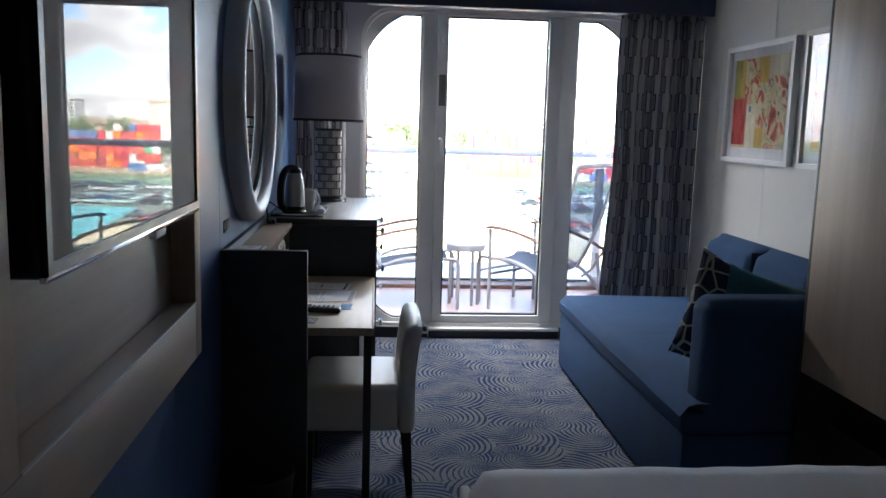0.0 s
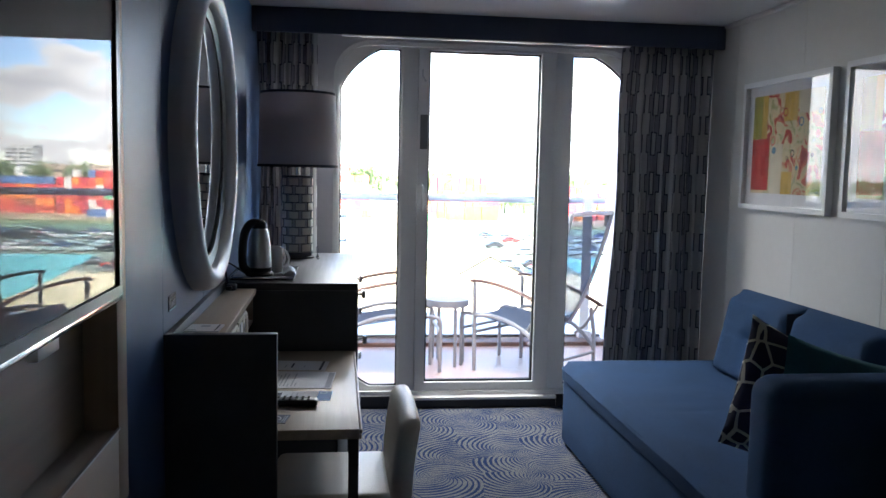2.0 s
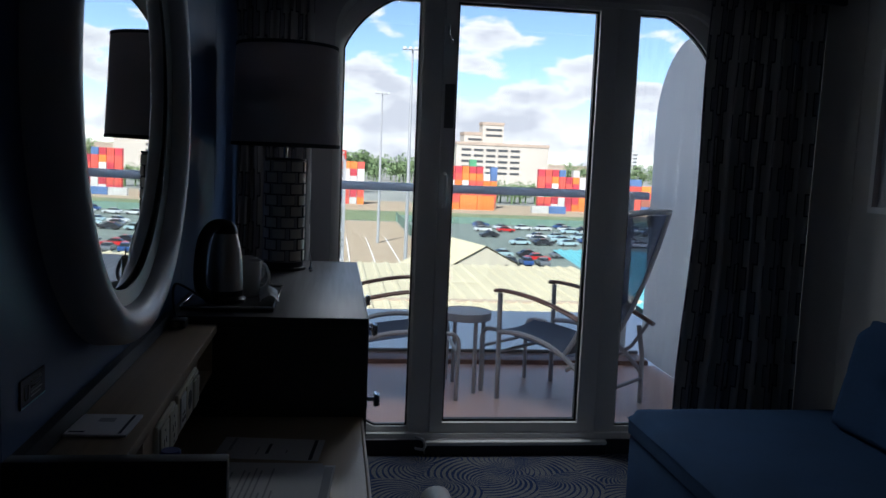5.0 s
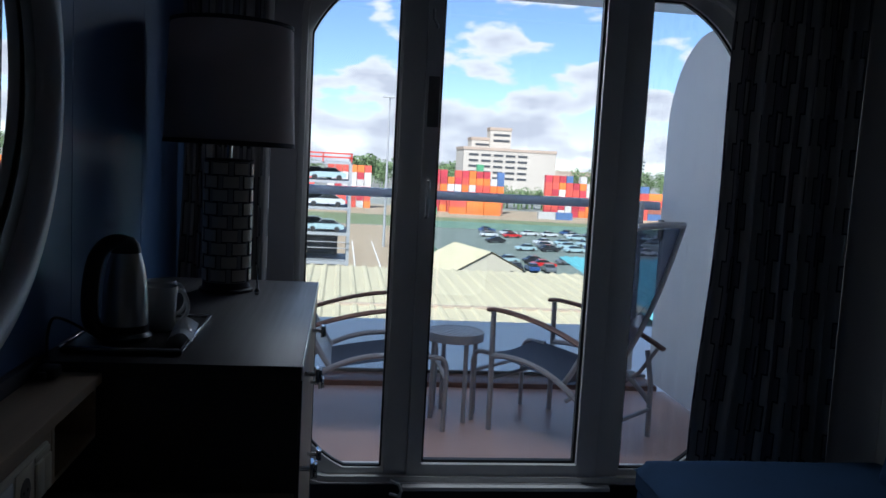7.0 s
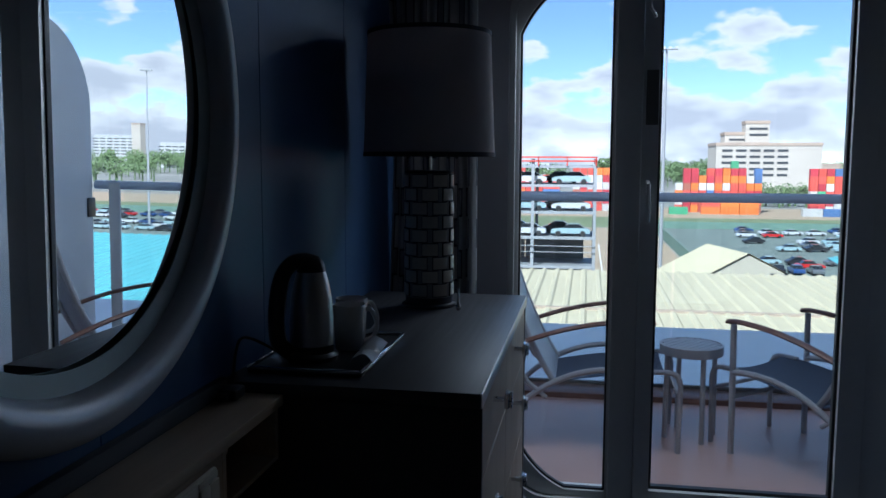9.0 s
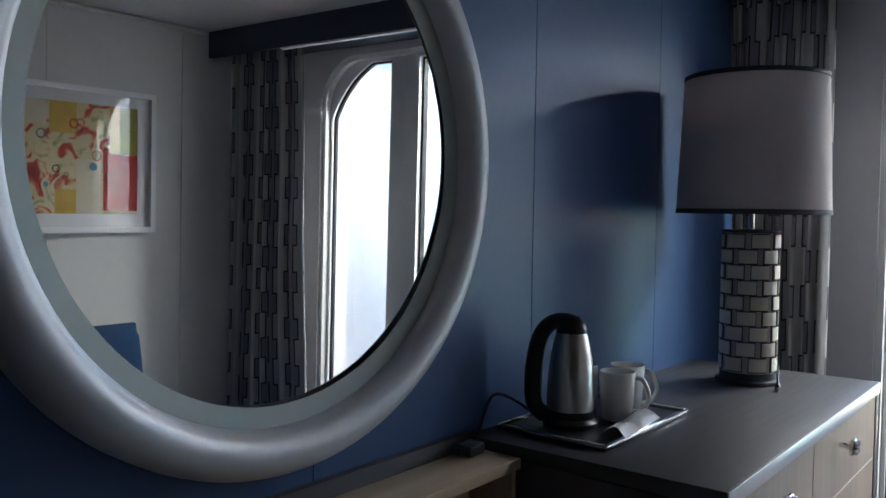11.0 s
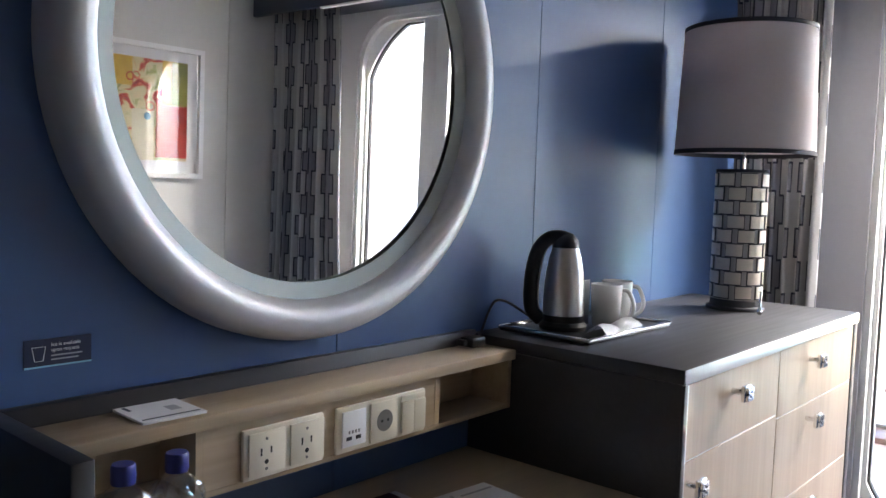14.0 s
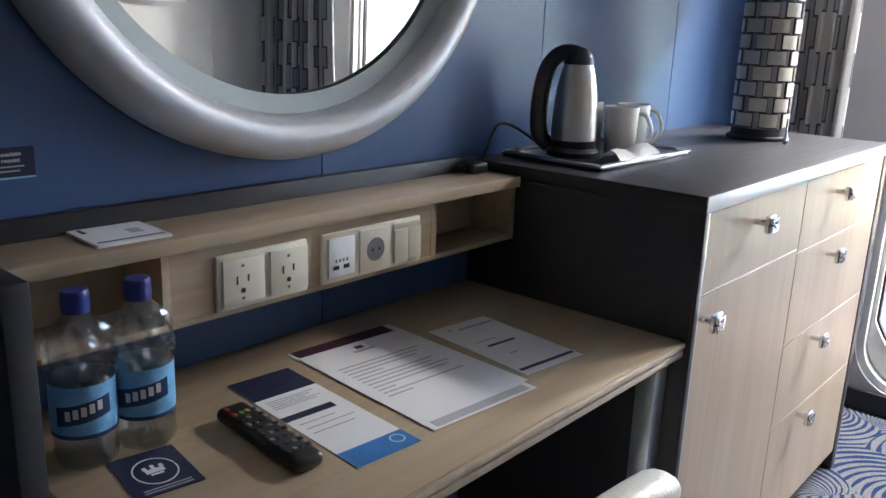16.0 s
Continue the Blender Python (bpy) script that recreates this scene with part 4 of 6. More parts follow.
def back_cushion(y0, y1):
    n = 24
    front = []
    for i in range(n + 1):
        v = i / n
        row = []
        for j in range(n + 1):
            u = j / n
            y, z = y0 + (y1 - y0) * u, 0.455 + 0.44 * v
            e = min(1, min(u, 1 - u) * (y1 - y0) / 0.05) * min(1, min(v, 1 - v) * 0.44 / 0.05)
            d = ((y - (y0 + y1) / 2) ** 2 + (z - 0.69) ** 2) ** 0.5
            seam = math.exp(-(abs(z - 0.69) / 0.012)) * 0.4 + math.exp(-(abs(y - (y0 + y1) / 2) / 0.012)) * 0.25
            bulge = 0.085 * math.sin(e * math.pi / 2) - 0.05 * math.exp(-(d / 0.03) ** 1.2) - 0.012 * seam
            row.append((1.93 - bulge + 0.10 * v, y, z))
        front.append(row)
    bm = bmesh.new()
    g = [[bm.verts.new(p) for p in r] for r in front]
    for a, b in zip(g, g[1:]):
        for k in range(n):
            bm.faces.new((a[k], a[k + 1], b[k + 1], b[k]))
    ed = [e for e in bm.edges if e.is_boundary]
    r = bmesh.ops.extrude_edge_only(bm, edges=ed)
    for v in [q for q in r["geom"] if isinstance(q, bmesh.types.BMVert)]:
        v.co.x = 2.055
    c = part("back_cushion", bm, M_SOFA, sofa, "blue buttoned back cushion", 70)
    b2 = bmesh.new()
    bmesh.ops.create_uvsphere(b2, u_segments=10, v_segments=6, radius=0.014, matrix=Matrix.Translation((1.945, (y0 + y1) / 2, 0.69)))
    part("button", b2, M_SOFA, c)
    return c


for k in range(2):
    back_cushion(4.31 - 0.62 * k + 0.006 * (k > 0), 4.925 - 0.62 * k)
part("piping", B(1.93, 2.05, 4.3065, 4.3085, 0.47, 0.87), M_SOFAD, sofa)


def pillow(name, w, h, t, m, material, label):
    n = 22
    bm = bmesh.new()
    gs = []
    for s in (1, -1):
        g = []
        for i in range(n + 1):
            row = []
            for j in range(n + 1):
                u, v = 2 * j / n - 1, 2 * i / n - 1
                th = t / 2 * ((1 - u ** 4) * (1 - v ** 4)) ** 0.6
                pin = 1 - 0.07 * (1 - abs(u) ** 2) * abs(v) ** 3
                pin2 = 1 - 0.07 * (1 - abs(v) ** 2) * abs(u) ** 3
                wr = 0.004 * noise.noise(Vector((u * 3, v * 3, s)))
                row.append(bm.verts.new((u * w / 2 * pin2, s * (th + (wr if th > 0.004 else 0)), v * h / 2 * pin)))
            g.append(row)
        gs.append(g)
        for a, b in zip(g, g[1:]):
            for k in range(n):
                bm.faces.new((a[k], a[k + 1], b[k + 1], b[k]))
    bmesh.ops.remove_doubles(bm, verts=bm.verts, dist=0.0008)
    bmesh.ops.recalc_face_normals(bm, faces=bm.faces)
    me = bpy.data.meshes.new(name)
    bm.to_mesh(me); bm.free()
    me.materials.append(material)
    smooth(me, 80)
    ob = new(name, me)
    ob.matrix_world = m
    return tagged(ob, label, "cushion", "scatter cushions")


pillow("cushion", 0.50, 0.47, 0.13, pose(1.475, 3.45, 0.70, -17, 25, 4), M_LATT, "navy scatter cushion with pale lattice lines, leaning on the arm")
pillow("cushion", 0.46, 0.44, 0.12, pose(1.57, 3.345, 0.690, -12, 16, -2), M_TEAL, "plain teal scatter cushion between arm and patterned cushion")

# ---- chest of drawers ----
CX = -0.03     # front of the chest
CY0, CY1, CZ = 4.15, 5.37, 1.025
chest = thing("chest_of_drawers", (-0.32, 4.76, 0), "charcoal laminate chest with pale ash drawer fronts", "chest of drawers")
part("top", B(XL + 0.001, CX, CY0, CY1, CZ - 0.03, CZ, 0.002), M_CHAR, chest)
part("side", B(XL + 0.001, CX - 0.003, CY0, CY0 + 0.022, 0.0, CZ - 0.031, 0.0015), M_CHAR, chest)
part("side", B(XL + 0.001, CX, CY1 - 0.035, CY1, 0.0, CZ - 0.031, 0.0015), M_CHAR, chest)
part("body", B(XL + 0.002, CX - 0.024, CY0 + 0.023, CY1 - 0.036, 0.06, CZ - 0.032), M_CHAR, chest)
part("plinth", B(XL + 0.002, CX - 0.06, CY0 + 0.023, CY1 - 0.036, 0.0, 0.059), M_CHAR, chest)
part("top_edging", B(CX + 0.0002, CX + 0.003, CY0 + 0.002, CY1, CZ - 0.031, CZ - 0.001, 0.001), M_EDGE, chest, "aluminium front edging")
part("side_edging", B(CX - 0.0028, CX + 0.003, CY0, CY0 + 0.016, 0.0, CZ - 0.032, 0.001), M_CHAR, chest)
part("side_edging", B(CX - 0.0028, CX + 0.0022, CY0 + 0.0162, CY0 + 0.021, 0.0, CZ - 0.032, 0.0005), M_EDGE, chest, "thin aluminium edging strip")


def square_pull(y, z, parent):
    part("knob", tube(bmesh.new(), [(CX - 0.002, y, z), (CX + 0.024, y, z)], 0.0062, 10), M_CHROME, parent, "square patterned chrome pull")
    part("pull_plate", B(CX + 0.0241, CX + 0.034, y - 0.018, y + 0.018, z - 0.018, z + 0.018, 0.002, 1), M_CHROME, parent)
    for a in range(3):
        for b in range(2 + a % 2):
            c = z - 0.016 + (0.0165 * b if a % 2 == 0 else 0.0105 * b)
            part("pull_block", B(CX + 0.0341, CX + 0.041, y - 0.016 + 0.011 * a, y - 0.0065 + 0.011 * a, c, c + (0.0145 if a % 2 == 0 else 0.0085), 0.0015, 1), M_CHROME, parent)


def front(name, y0, y1, z0, z1, ky, kz):
    f = part(name, B(CX - 0.022, CX - 0.002, y0 + 0.0015, y1 - 0.0015, z0 + 0.0015, z1 - 0.0015, 0.0012, 1), M_ASH, chest)
    part("edge_band", B(CX - 0.021, CX - 0.0035, y0 + 0.0015, y1 - 0.0015, z0 - 0.0008, z0 + 0.0012), M_EDGE, f)
    square_pull(ky, kz, f)


YM = 4.70
front("drawer", CY0 + 0.022, YM, 0.832, 0.993, 4.405, 0.942)
front("cabinet_door", CY0 + 0.022, YM, 0.065, 0.832, 4.190, 0.786)
for z0, z1, ky, kz in ((0.820, 0.993, 4.93, 0.940), (0.589, 0.820, 4.93, 0.779), (0.365, 0.589, 4.91, 0.557), (0.065, 0.365, 4.89, 0.345)):
    front("drawer", YM, CY1 - 0.036, z0, z1, ky, kz)

# ---- desk with its shelf of sockets ----
DZ = 0.748
desk = thing("desk", (-0.32, 3.65, 0), "pale oak built-in desk with a charcoal end panel", "desk")
part("desktop", B(XL + 0.001, -0.045, 3.111, CY0 - 0.002, DZ - 0.030, DZ, 0.002), M_OAK, desk)
part("front_lip", B(-0.0445, -0.036, 3.111, CY0 - 0.002, DZ - 0.013, DZ - 0.001, 0.003), M_ASH, desk)
part("front_lip", B(-0.0445, -0.038, 3.111, CY0 - 0.002, DZ - 0.030, DZ - 0.016, 0.003), M_ASH, desk)
part("end_panel", B(XL + 0.001, -0.273, 3.050, 3.080, 0.0, 1.036, 0.002), M_CHAR, desk, "charcoal end panel")
part("leg", B(-0.075, -0.045, 3.155, 3.185, 0.0, DZ - 0.031, 0.002), M_CHAR, desk, "thin dark steel leg")
part("leg", B(-0.105, -0.065, 4.10, 4.145, 0.0, DZ - 0.031, 0.002), M_EDGE, desk, "pale aluminium leg")
part("apron", B(-0.50, -0.485, 3.111, CY0 - 0.002, 0.45, DZ - 0.031), M_CHAR, desk)
SX = -0.447
shelf = thing("socket_shelf", (-0.54, 3.66, 0.85), "pale oak open shelf with a socket panel above the desk", "shelf")
part("top_board", B(XL + 0.020, SX + 0.012, 3.081, CY0 - 0.003, 0.982, 1.004, 0.002), M_OAK, shelf)
part("bottom_board", B(XL + 0.020, SX, 3.081, CY0 - 0.003, 0.868, 0.878, 0.001), M_OAK, shelf)
part("divider", B(XL + 0.020, SX, 3.325, 3.338, 0.8785, 0.9815), M_OAK, shelf)
part("divider", B(XL + 0.020, SX, 3.884, 3.898, 0.8785, 0.9815), M_OAK, shelf)
part("divider", B(XL + 0.020, SX, CY0 - 0.016, CY0 - 0.003, 0.8785, 0.9815), M_OAK, shelf)
part("socket_board", B(SX - 0.012, SX - 0.0005, 3.3385, 3.8835, 0.8785, 0.9815), M_OAK, shelf)
part("back_board", B(XL + 0.0195, XL + 0.021, 3.081, CY0 - 0.003, 0.8785, 0.9815), M_OAK, shelf)
part("upstand", B(XL + 0.001, XL + 0.019, 3.081, CY0 - 0.003, 0.87, 1.034, 0.001), M_CHAR, shelf, "charcoal upstand against the wall")


def fascia(y0, n, name, label):
    w = 0.079 if n == 3 else 0.0855
    t = thing(name, (SX, y0, 0.878), label, "socket", "sockets on the shelf")
    part("surround", B(SX, SX + 0.009, y0, y0 + w * n, 0.878, 0.965, 0.004), M_PLASTIC, t)
    return t, w


def us_socket(t, y, w):
    i = part("insert", B(SX + 0.0092, SX + 0.0135, y + 0.008, y + w - 0.003, 0.886, 0.958, 0.002), M_PLASTIC, t)
    c = y + w / 2
    part("slot", B(SX + 0.0136, SX + 0.0141, c - 0.012, c - 0.009, 0.918, 0.931), M_DARKHOLE, i)
    part("slot", B(SX + 0.0136, SX + 0.0141, c + 0.008, c + 0.011, 0.92, 0.931), M_DARKHOLE, i)
    part("earth_hole", tube(bmesh.new(), [(SX + 0.0130, c, 0.907), (SX + 0.0141, c, 0.907)], 0.0042, 10), M_DARKHOLE, i)
    for z in (0.946, 0.895):
        part("screw", tube(bmesh.new(), [(SX + 0.0130, c, z), (SX + 0.0142, c, z)], 0.0026, 8), M_GREYPL, i)


t, w = fascia(3.4075, 2, "double_socket", "ivory double wall socket with two-pin-and-earth outlets")
us_socket(t, 3.4075, w)
us_socket(t, 3.4075 + w, w)
t, w = fascia(3.6085, 3, "socket_and_switch_plate", "ivory three-gang plate: charging ports, round socket, light switch")
i = part("charging_insert", B(SX + 0.0092, SX + 0.0130, 3.6195, 3.6775, 0.89, 0.956, 0.001), M_WHITEP, t, "white insert with two charging ports")
for y in (3.6285, 3.6515):
    part("charging_port", B(SX + 0.0131, SX + 0.0136, y, y + 0.013, 0.902, 0.909), M_DARKHOLE, i)
for k in range(4):
    part("printed_bar", B(SX + 0.0131, SX + 0.0134, 3.6335 + 0.008 * k, 3.6375 + 0.008 * k, 0.914, 0.92), M_GREYPL, i)
i = part("socket_insert", B(SX + 0.0092, SX + 0.0120, 3.6905, 3.7635, 0.884, 0.96, 0.002), M_PLASTIC, t)
part("round_well", tube(bmesh.new(), [(SX + 0.0110, 3.7275, 0.922), (SX + 0.0126, 3.7275, 0.922)], 0.021, 24), M_GREYPL, i)
for y in (3.7195, 3.7355):
    part("pin_hole", tube(bmesh.new(), [(SX + 0.0120, y, 0.922), (SX + 0.0131, y, 0.922)], 0.003, 8), M_DARKHOLE, i)
i = part("switch_rocker", B(SX + 0.0092, SX + 0.0150, 3.7735, 3.8075, 0.886, 0.948, 0.002), M_PLASTIC, t)
part("switch_rocker", B(SX + 0.0092, SX + 0.0145, 3.808, 3.8415, 0.886, 0.948, 0.002), M_PLASTIC, t)
part("label_holder", B(SX + 0.0092, SX + 0.0115, 3.7735, 3.8415, 0.95, 0.96, 0.001), M_PLASTIC, t)

# notice on the wall
sg = thing("notice", (XL, 3.169, 1.086), "small navy notice offering ice, on the blue wall", "notice")
part("plate", B(XL + 0.0005, XL + 0.003, 3.119, 3.219, 1.086, 1.128), M_NAVYINK, sg)
part("underline", B(XL + 0.0031, XL + 0.0036, 3.119, 3.219, 1.086, 1.0885), M_CYAN, sg)
part("bucket_outline", tube(bmesh.new(), [(XL + 0.0036, 3.13, 1.117), (XL + 0.0036, 3.134, 1.096), (XL + 0.0036, 3.146, 1.096), (XL + 0.0036, 3.15, 1.117), (XL + 0.0036, 3.13, 1.117)], 0.0007, 5), M_PAPER, sg)
face_x = Matrix(((0, 0, 1, 0), (1, 0, 0, 0), (0, 1, 0, 0), (0, 0, 0, 1)))
writing("Ice is available", 0.0078, M_PAPER, sg, Matrix.Translation((XL + 0.0034, 3.158, 1.1165)) @ face_x)
writing("upon request", 0.0078, M_PAPER, sg, Matrix.Translation((XL + 0.0034, 3.158, 1.1085)) @ face_x)
for k in range(2):
    part("printed_bar", B(XL + 0.0031, XL + 0.0035, 3.158, 3.205 - 0.006 * k, 1.1015 - 0.006 * k, 1.1035 - 0.006 * k), M_PRINT, sg)

# ---- table lamp ----
LX, LY = -0.318, 5.12
lamp = thing("table_lamp", (LX, LY, CZ), "table lamp with drum shade on a cream block column", "lamp")
part("foot", lathe(bmesh.new(), [(0.085, CZ + 0.0005), (0.085, CZ + 0.010), (0.074, CZ + 0.013), (0.074, CZ + 0.032)], LX, LY, 32), M_TRIM, lamp)
part("column", lathe(bmesh.new(), [(0.0715, CZ + 0.0325), (0.0715, CZ + 0.415)], LX, LY, 32), M_COLUMN, lamp)
part("column_cap", lathe(bmesh.new(), [(0.076, CZ + 0.4155), (0.076, CZ + 0.424), (0.02, CZ + 0.426)], LX, LY, 32), M_TRIM, lamp)
NB = 7


def column_tile(a0, half, r0, r1, z0, z1):
    """A curved tile on the lamp's column, with sloped edges."""
    bm = bmesh.new()
    cols = []
    for q in range(6):
        a = a0 - half + 2 * half * q / 5
        ca, sa = math.cos(a), math.sin(a)
        cols.append([bm.verts.new((LX + rr * ca, LY + rr * sa, z)) for rr, z in ((r0, z0), (r1, z0 + 0.0006), (r1, z1 - 0.0006), (r0, z1))])
    for a, b in zip(cols, cols[1:]):
        for j in range(3):
            bm.faces.new((a[j], b[j], b[j + 1], a[j + 1]))
    bm.faces.new(cols[0]); bm.faces.new(list(reversed(cols[-1])))
    return bm


for r in range(9):
    z0 = CZ + 0.036 + r * 0.0421
    for k in range(NB):
        a0 = (k + 0.5 * (r % 2)) * 2 * math.pi / NB
        step = 2 * math.pi / NB
        blk = part("block", column_tile(a0, step * 0.35, 0.0750, 0.0775, z0 + 0.0025, z0 + 0.0382), M_CREAM, lamp)
        part("block_outline", column_tile(a0, step * 0.385, 0.0716, 0.0748, z0 - 0.0009, z0 + 0.0411), M_TRIM, blk)
part("stem", tube(bmesh.new(), [(LX, LY, CZ + 0.42), (LX, LY, CZ + 0.62)], 0.008, 10), M_CHROME, lamp)
sh = part("shade", lathe(bmesh.new(), [(0.203, 1.494), (0.188, 1.865), (0.185, 1.865), (0.200, 1.494), (0.203, 1.494)], LX, LY, 48, False), M_SHADE, lamp, "pale linen drum shade", 50)
part("shade_trim", lathe(bmesh.new(), [(0.2045, 1.492), (0.2042, 1.505), (0.1992, 1.505), (0.1992, 1.492), (0.2045, 1.492)], LX, LY, 48, False), M_TRIM, sh)
part("shade_trim", lathe(bmesh.new(), [(0.1898, 1.857), (0.1895, 1.869), (0.1845, 1.869), (0.1845, 1.857), (0.1898, 1.857)], LX, LY, 48, False), M_TRIM, sh)
part("shade_carrier", box(B(LX - 0.186, LX + 0.186, LY - 0.003, LY + 0.003, 1.62, 1.626), LX - 0.003, LX + 0.003, LY - 0.186, LY + 0.186, 1.627, 1.633), M_EDGE, lamp)
part("pull_switch", lathe(bmesh.new(), [(0.004, CZ + 0.001), (0.008, CZ + 0.006), (0.008, CZ + 0.016), (0.003, CZ + 0.022), (0.003, CZ + 0.07)], -0.212, 5.04, 10), M_CHROME, lamp)

# ---- tray with kettle and mugs ----
TZ = CZ + 0.001
tr = thing("tray", (-0.40, 4.42, TZ), "low chrome-edged tray on the chest", "tray")
part("tray_base", B(-0.545, -0.292, 4.225, 4.625, TZ, TZ + 0.005, 0.002), M_BLACK, tr)
bmr = bmesh.new()
for a in ((-0.548, -0.541, 4.222, 4.628), (-0.296, -0.289, 4.222, 4.628), (-0.541, -0.296, 4.222, 4.229), (-0.541, -0.296, 4.621, 4.628)):
    box(bmr, a[0], a[1], a[2], a[3], TZ + 0.0052, TZ + 0.014, 0.002, 1)
part("tray_rim", bmr, M_CHROME, tr)
KX, KY, KZ = -0.440, 4.345, TZ + 0.0055
ket = thing("kettle", (KX, KY, KZ), "brushed steel electric kettle with black lid and handle", "kettle")
part("base_plate", lathe(bmesh.new(), [(0.058, KZ), (0.060, KZ + 0.0105), (0.052, KZ + 0.0189)], KX, KY, 32), M_BLACK, ket)
part("jug", lathe(bmesh.new(), [(0.0495, KZ + 0.0194), (0.051, KZ + 0.0525), (0.0495, KZ + 0.0945), (0.0455, KZ + 0.1418), (0.039, KZ + 0.1764), (0.032, KZ + 0.1995)], KX, KY, 40), M_STEEL, ket, "brushed steel jug")
part("jug_collar", lathe(bmesh.new(), [(0.0515, KZ + 0.0191), (0.0525, KZ + 0.0357)], KX, KY, 32), M_BLACK, ket)
part("lid", lathe(bmesh.new(), [(0.033, KZ + 0.1997), (0.033, KZ + 0.2069), (0.029, KZ + 0.2195), (0.018, KZ + 0.2310), (0.003, KZ + 0.2352)], KX, KY, 32), M_BLACK, ket, "black domed lid")
hx, hy = -0.78, -0.626
hp = spline([(KX + hx * d, KY + hy * d, KZ + z) for d, z in ((-0.012, 0.217), (0.018, 0.225), (0.046, 0.218), (0.068, 0.190), (0.079, 0.145), (0.083, 0.09), (0.078, 0.045), (0.054, 0.020))])
part("handle", tube(bmesh.new(), hp, 0.0175, 14), M_BLACK, ket, "black looped handle")
part("handle_inlay", tube(bmesh.new(), [(a - hx * 0.0165, b - hy * 0.0165, c) for a, b, c in hp[9:31]], 0.0045, 8), M_CHROME, ket, "bright inner edge of the handle")
solo("power_cord", tube(bmesh.new(), spline([(-0.49, 4.32, TZ + 0.012), (-0.545, 4.27, TZ + 0.060), (-0.560, 4.23, TZ + 0.070), (-0.560, 4.20, TZ + 0.045), (-0.550, 4.165, TZ + 0.008), (-0.540, 4.140, 1.022), (-0.530, 4.10, 1.014)]), 0.0035, 6), M_BLACK, (-0.53, 4.2, 1.0), "black kettle cord trailing over the shelf", "cord")
solo("plug", box(B(-0.545, -0.505, 4.075, 4.125, 1.0045, 1.028, 0.006), -0.541, -0.519, 4.06, 4.075, 1.009, 1.023, 0.003), M_BLACK, (-0.525, 4.1, 1.0045), "black plug lying on the shelf", "plug")


def mug(x, y, ang):
    z = TZ + 0.0055
    t = thing("mug", (x, y, z), "plain white porcelain mug on the tray", "mug", "mugs on the tray")
    part("cup", lathe(bmesh.new(), [(0.030, z), (0.034, z + 0.004), (0.040, z + 0.106), (0.0385, z + 0.108), (0.037, z + 0.106), (0.031, z + 0.008), (0.002, z + 0.006)], x, y, 28, True), M_PORC, t, "", 50)
    c, s = math.cos(ang), math.sin(ang)
    pts = [(x + c * d, y + s * d, z + h) for d, h in ((0.037, 0.095), (0.055, 0.090), (0.068, 0.060), (0.066, 0.038), (0.052, 0.022), (0.034, 0.018))]
    part("handle", tube(bmesh.new(), spline(pts), 0.0055, 8), M_PORC, t)


mug(-0.385, 4.455, radians(30))
mug(-0.405, 4.545, radians(35))
bm = bmesh.new()
g = []
for i in range(9):
    row = []
    for j in range(15):
        u, v = i / 8, j / 14
        row.append(bm.verts.new((-0.335 + 0.055 * u - 0.02 * v, 4.285 + 0.21 * v, TZ + 0.0157 + 0.022 * math.sin(math.pi * u) * (0.4 + 0.6 * abs(math.sin(5 * v + 1))) + 0.004 * noise.noise(Vector((u * 5, v * 9, 0))))))
    g.append(row)
for a, b in zip(g, g[1:]):
    for k in range(14):
        bm.faces.new((a[k], a[k + 1], b[k + 1], b[k]))
bmesh.ops.solidify(bm, geom=bm.faces[:], thickness=0.0015)
solo("sachet", bm, M_WRAP, (-0.32, 4.38, TZ + 0.006), "crumpled white wrapped sachet on the tray", "sachet", angle=20)
solo("sachet", B(-0.435, -0.43, 4.39, 4.45, TZ + 0.006, TZ + 0.12, 0.001, 1, None), M_WRAP, (-0.43, 4.42, TZ + 0.006), "upright white paper sachet behind the mugs", "sachet")

# ---- things on the desk ----


def flat(name, cx, cy, w, d, ang, z, label, category, material=None, th=0.0006, group=""):
    """A sheet lying flat: w across, d along, turned by ang."""
    t = thing(name, (cx, cy, z), label, category, group)
    m = Matrix.Translation((cx, cy, z)) @ Matrix.Rotation(radians(ang), 4, "Z")

    def put(nm, u0, u1, v0, v1, mt, lift, lab=""):
        return part(nm, box(bmesh.new(), -w / 2 + w * u0, -w / 2 + w * u1, -d / 2 + d * v0, -d / 2 + d * v1, th + lift - 0.0002 if nm != "sheet" else 0, th + lift, m=m), mt, t, lab)
    put("sheet", 0, 1, 0, 1, material or M_PAPER, 0)
    return t, put, m


# u runs from the wall to the front edge, v along the desk
PZ = DZ + 0.0006
t, put, m = flat("leaflet", -0.318, 3.684, 0.340, 0.235, -3.0, PZ, "white leaflet sheet with a plum printed header", "paper", group="papers on the desk")
put("header", 0.0, 0.10, 0.03, 0.93, M_PLUM, 0.0004, "dark plum picture strip")
t, put, m = flat("letter", -0.288, 3.676, 0.335, 0.226, -4.5, PZ + 0.0012, "white printed letter on the desk", "paper", group="papers on the desk")
put("emblem", 0.05, 0.085, 0.46, 0.54, M_NAVYINK, 0.0004)
put("heading", 0.10, 0.125, 0.40, 0.60, M_PRINT, 0.0004)
for k in range(11):
    put("text_line", 0.24 + 0.038 * k, 0.252 + 0.038 * k, 0.10, 0.88 - 0.5 * (k in (3, 8, 10)) - 0.06 * (k % 3), M_PRINT, 0.0004)
put("footer", 0.93, 0.985, 0.05, 0.95, M_PRINT, 0.0004)
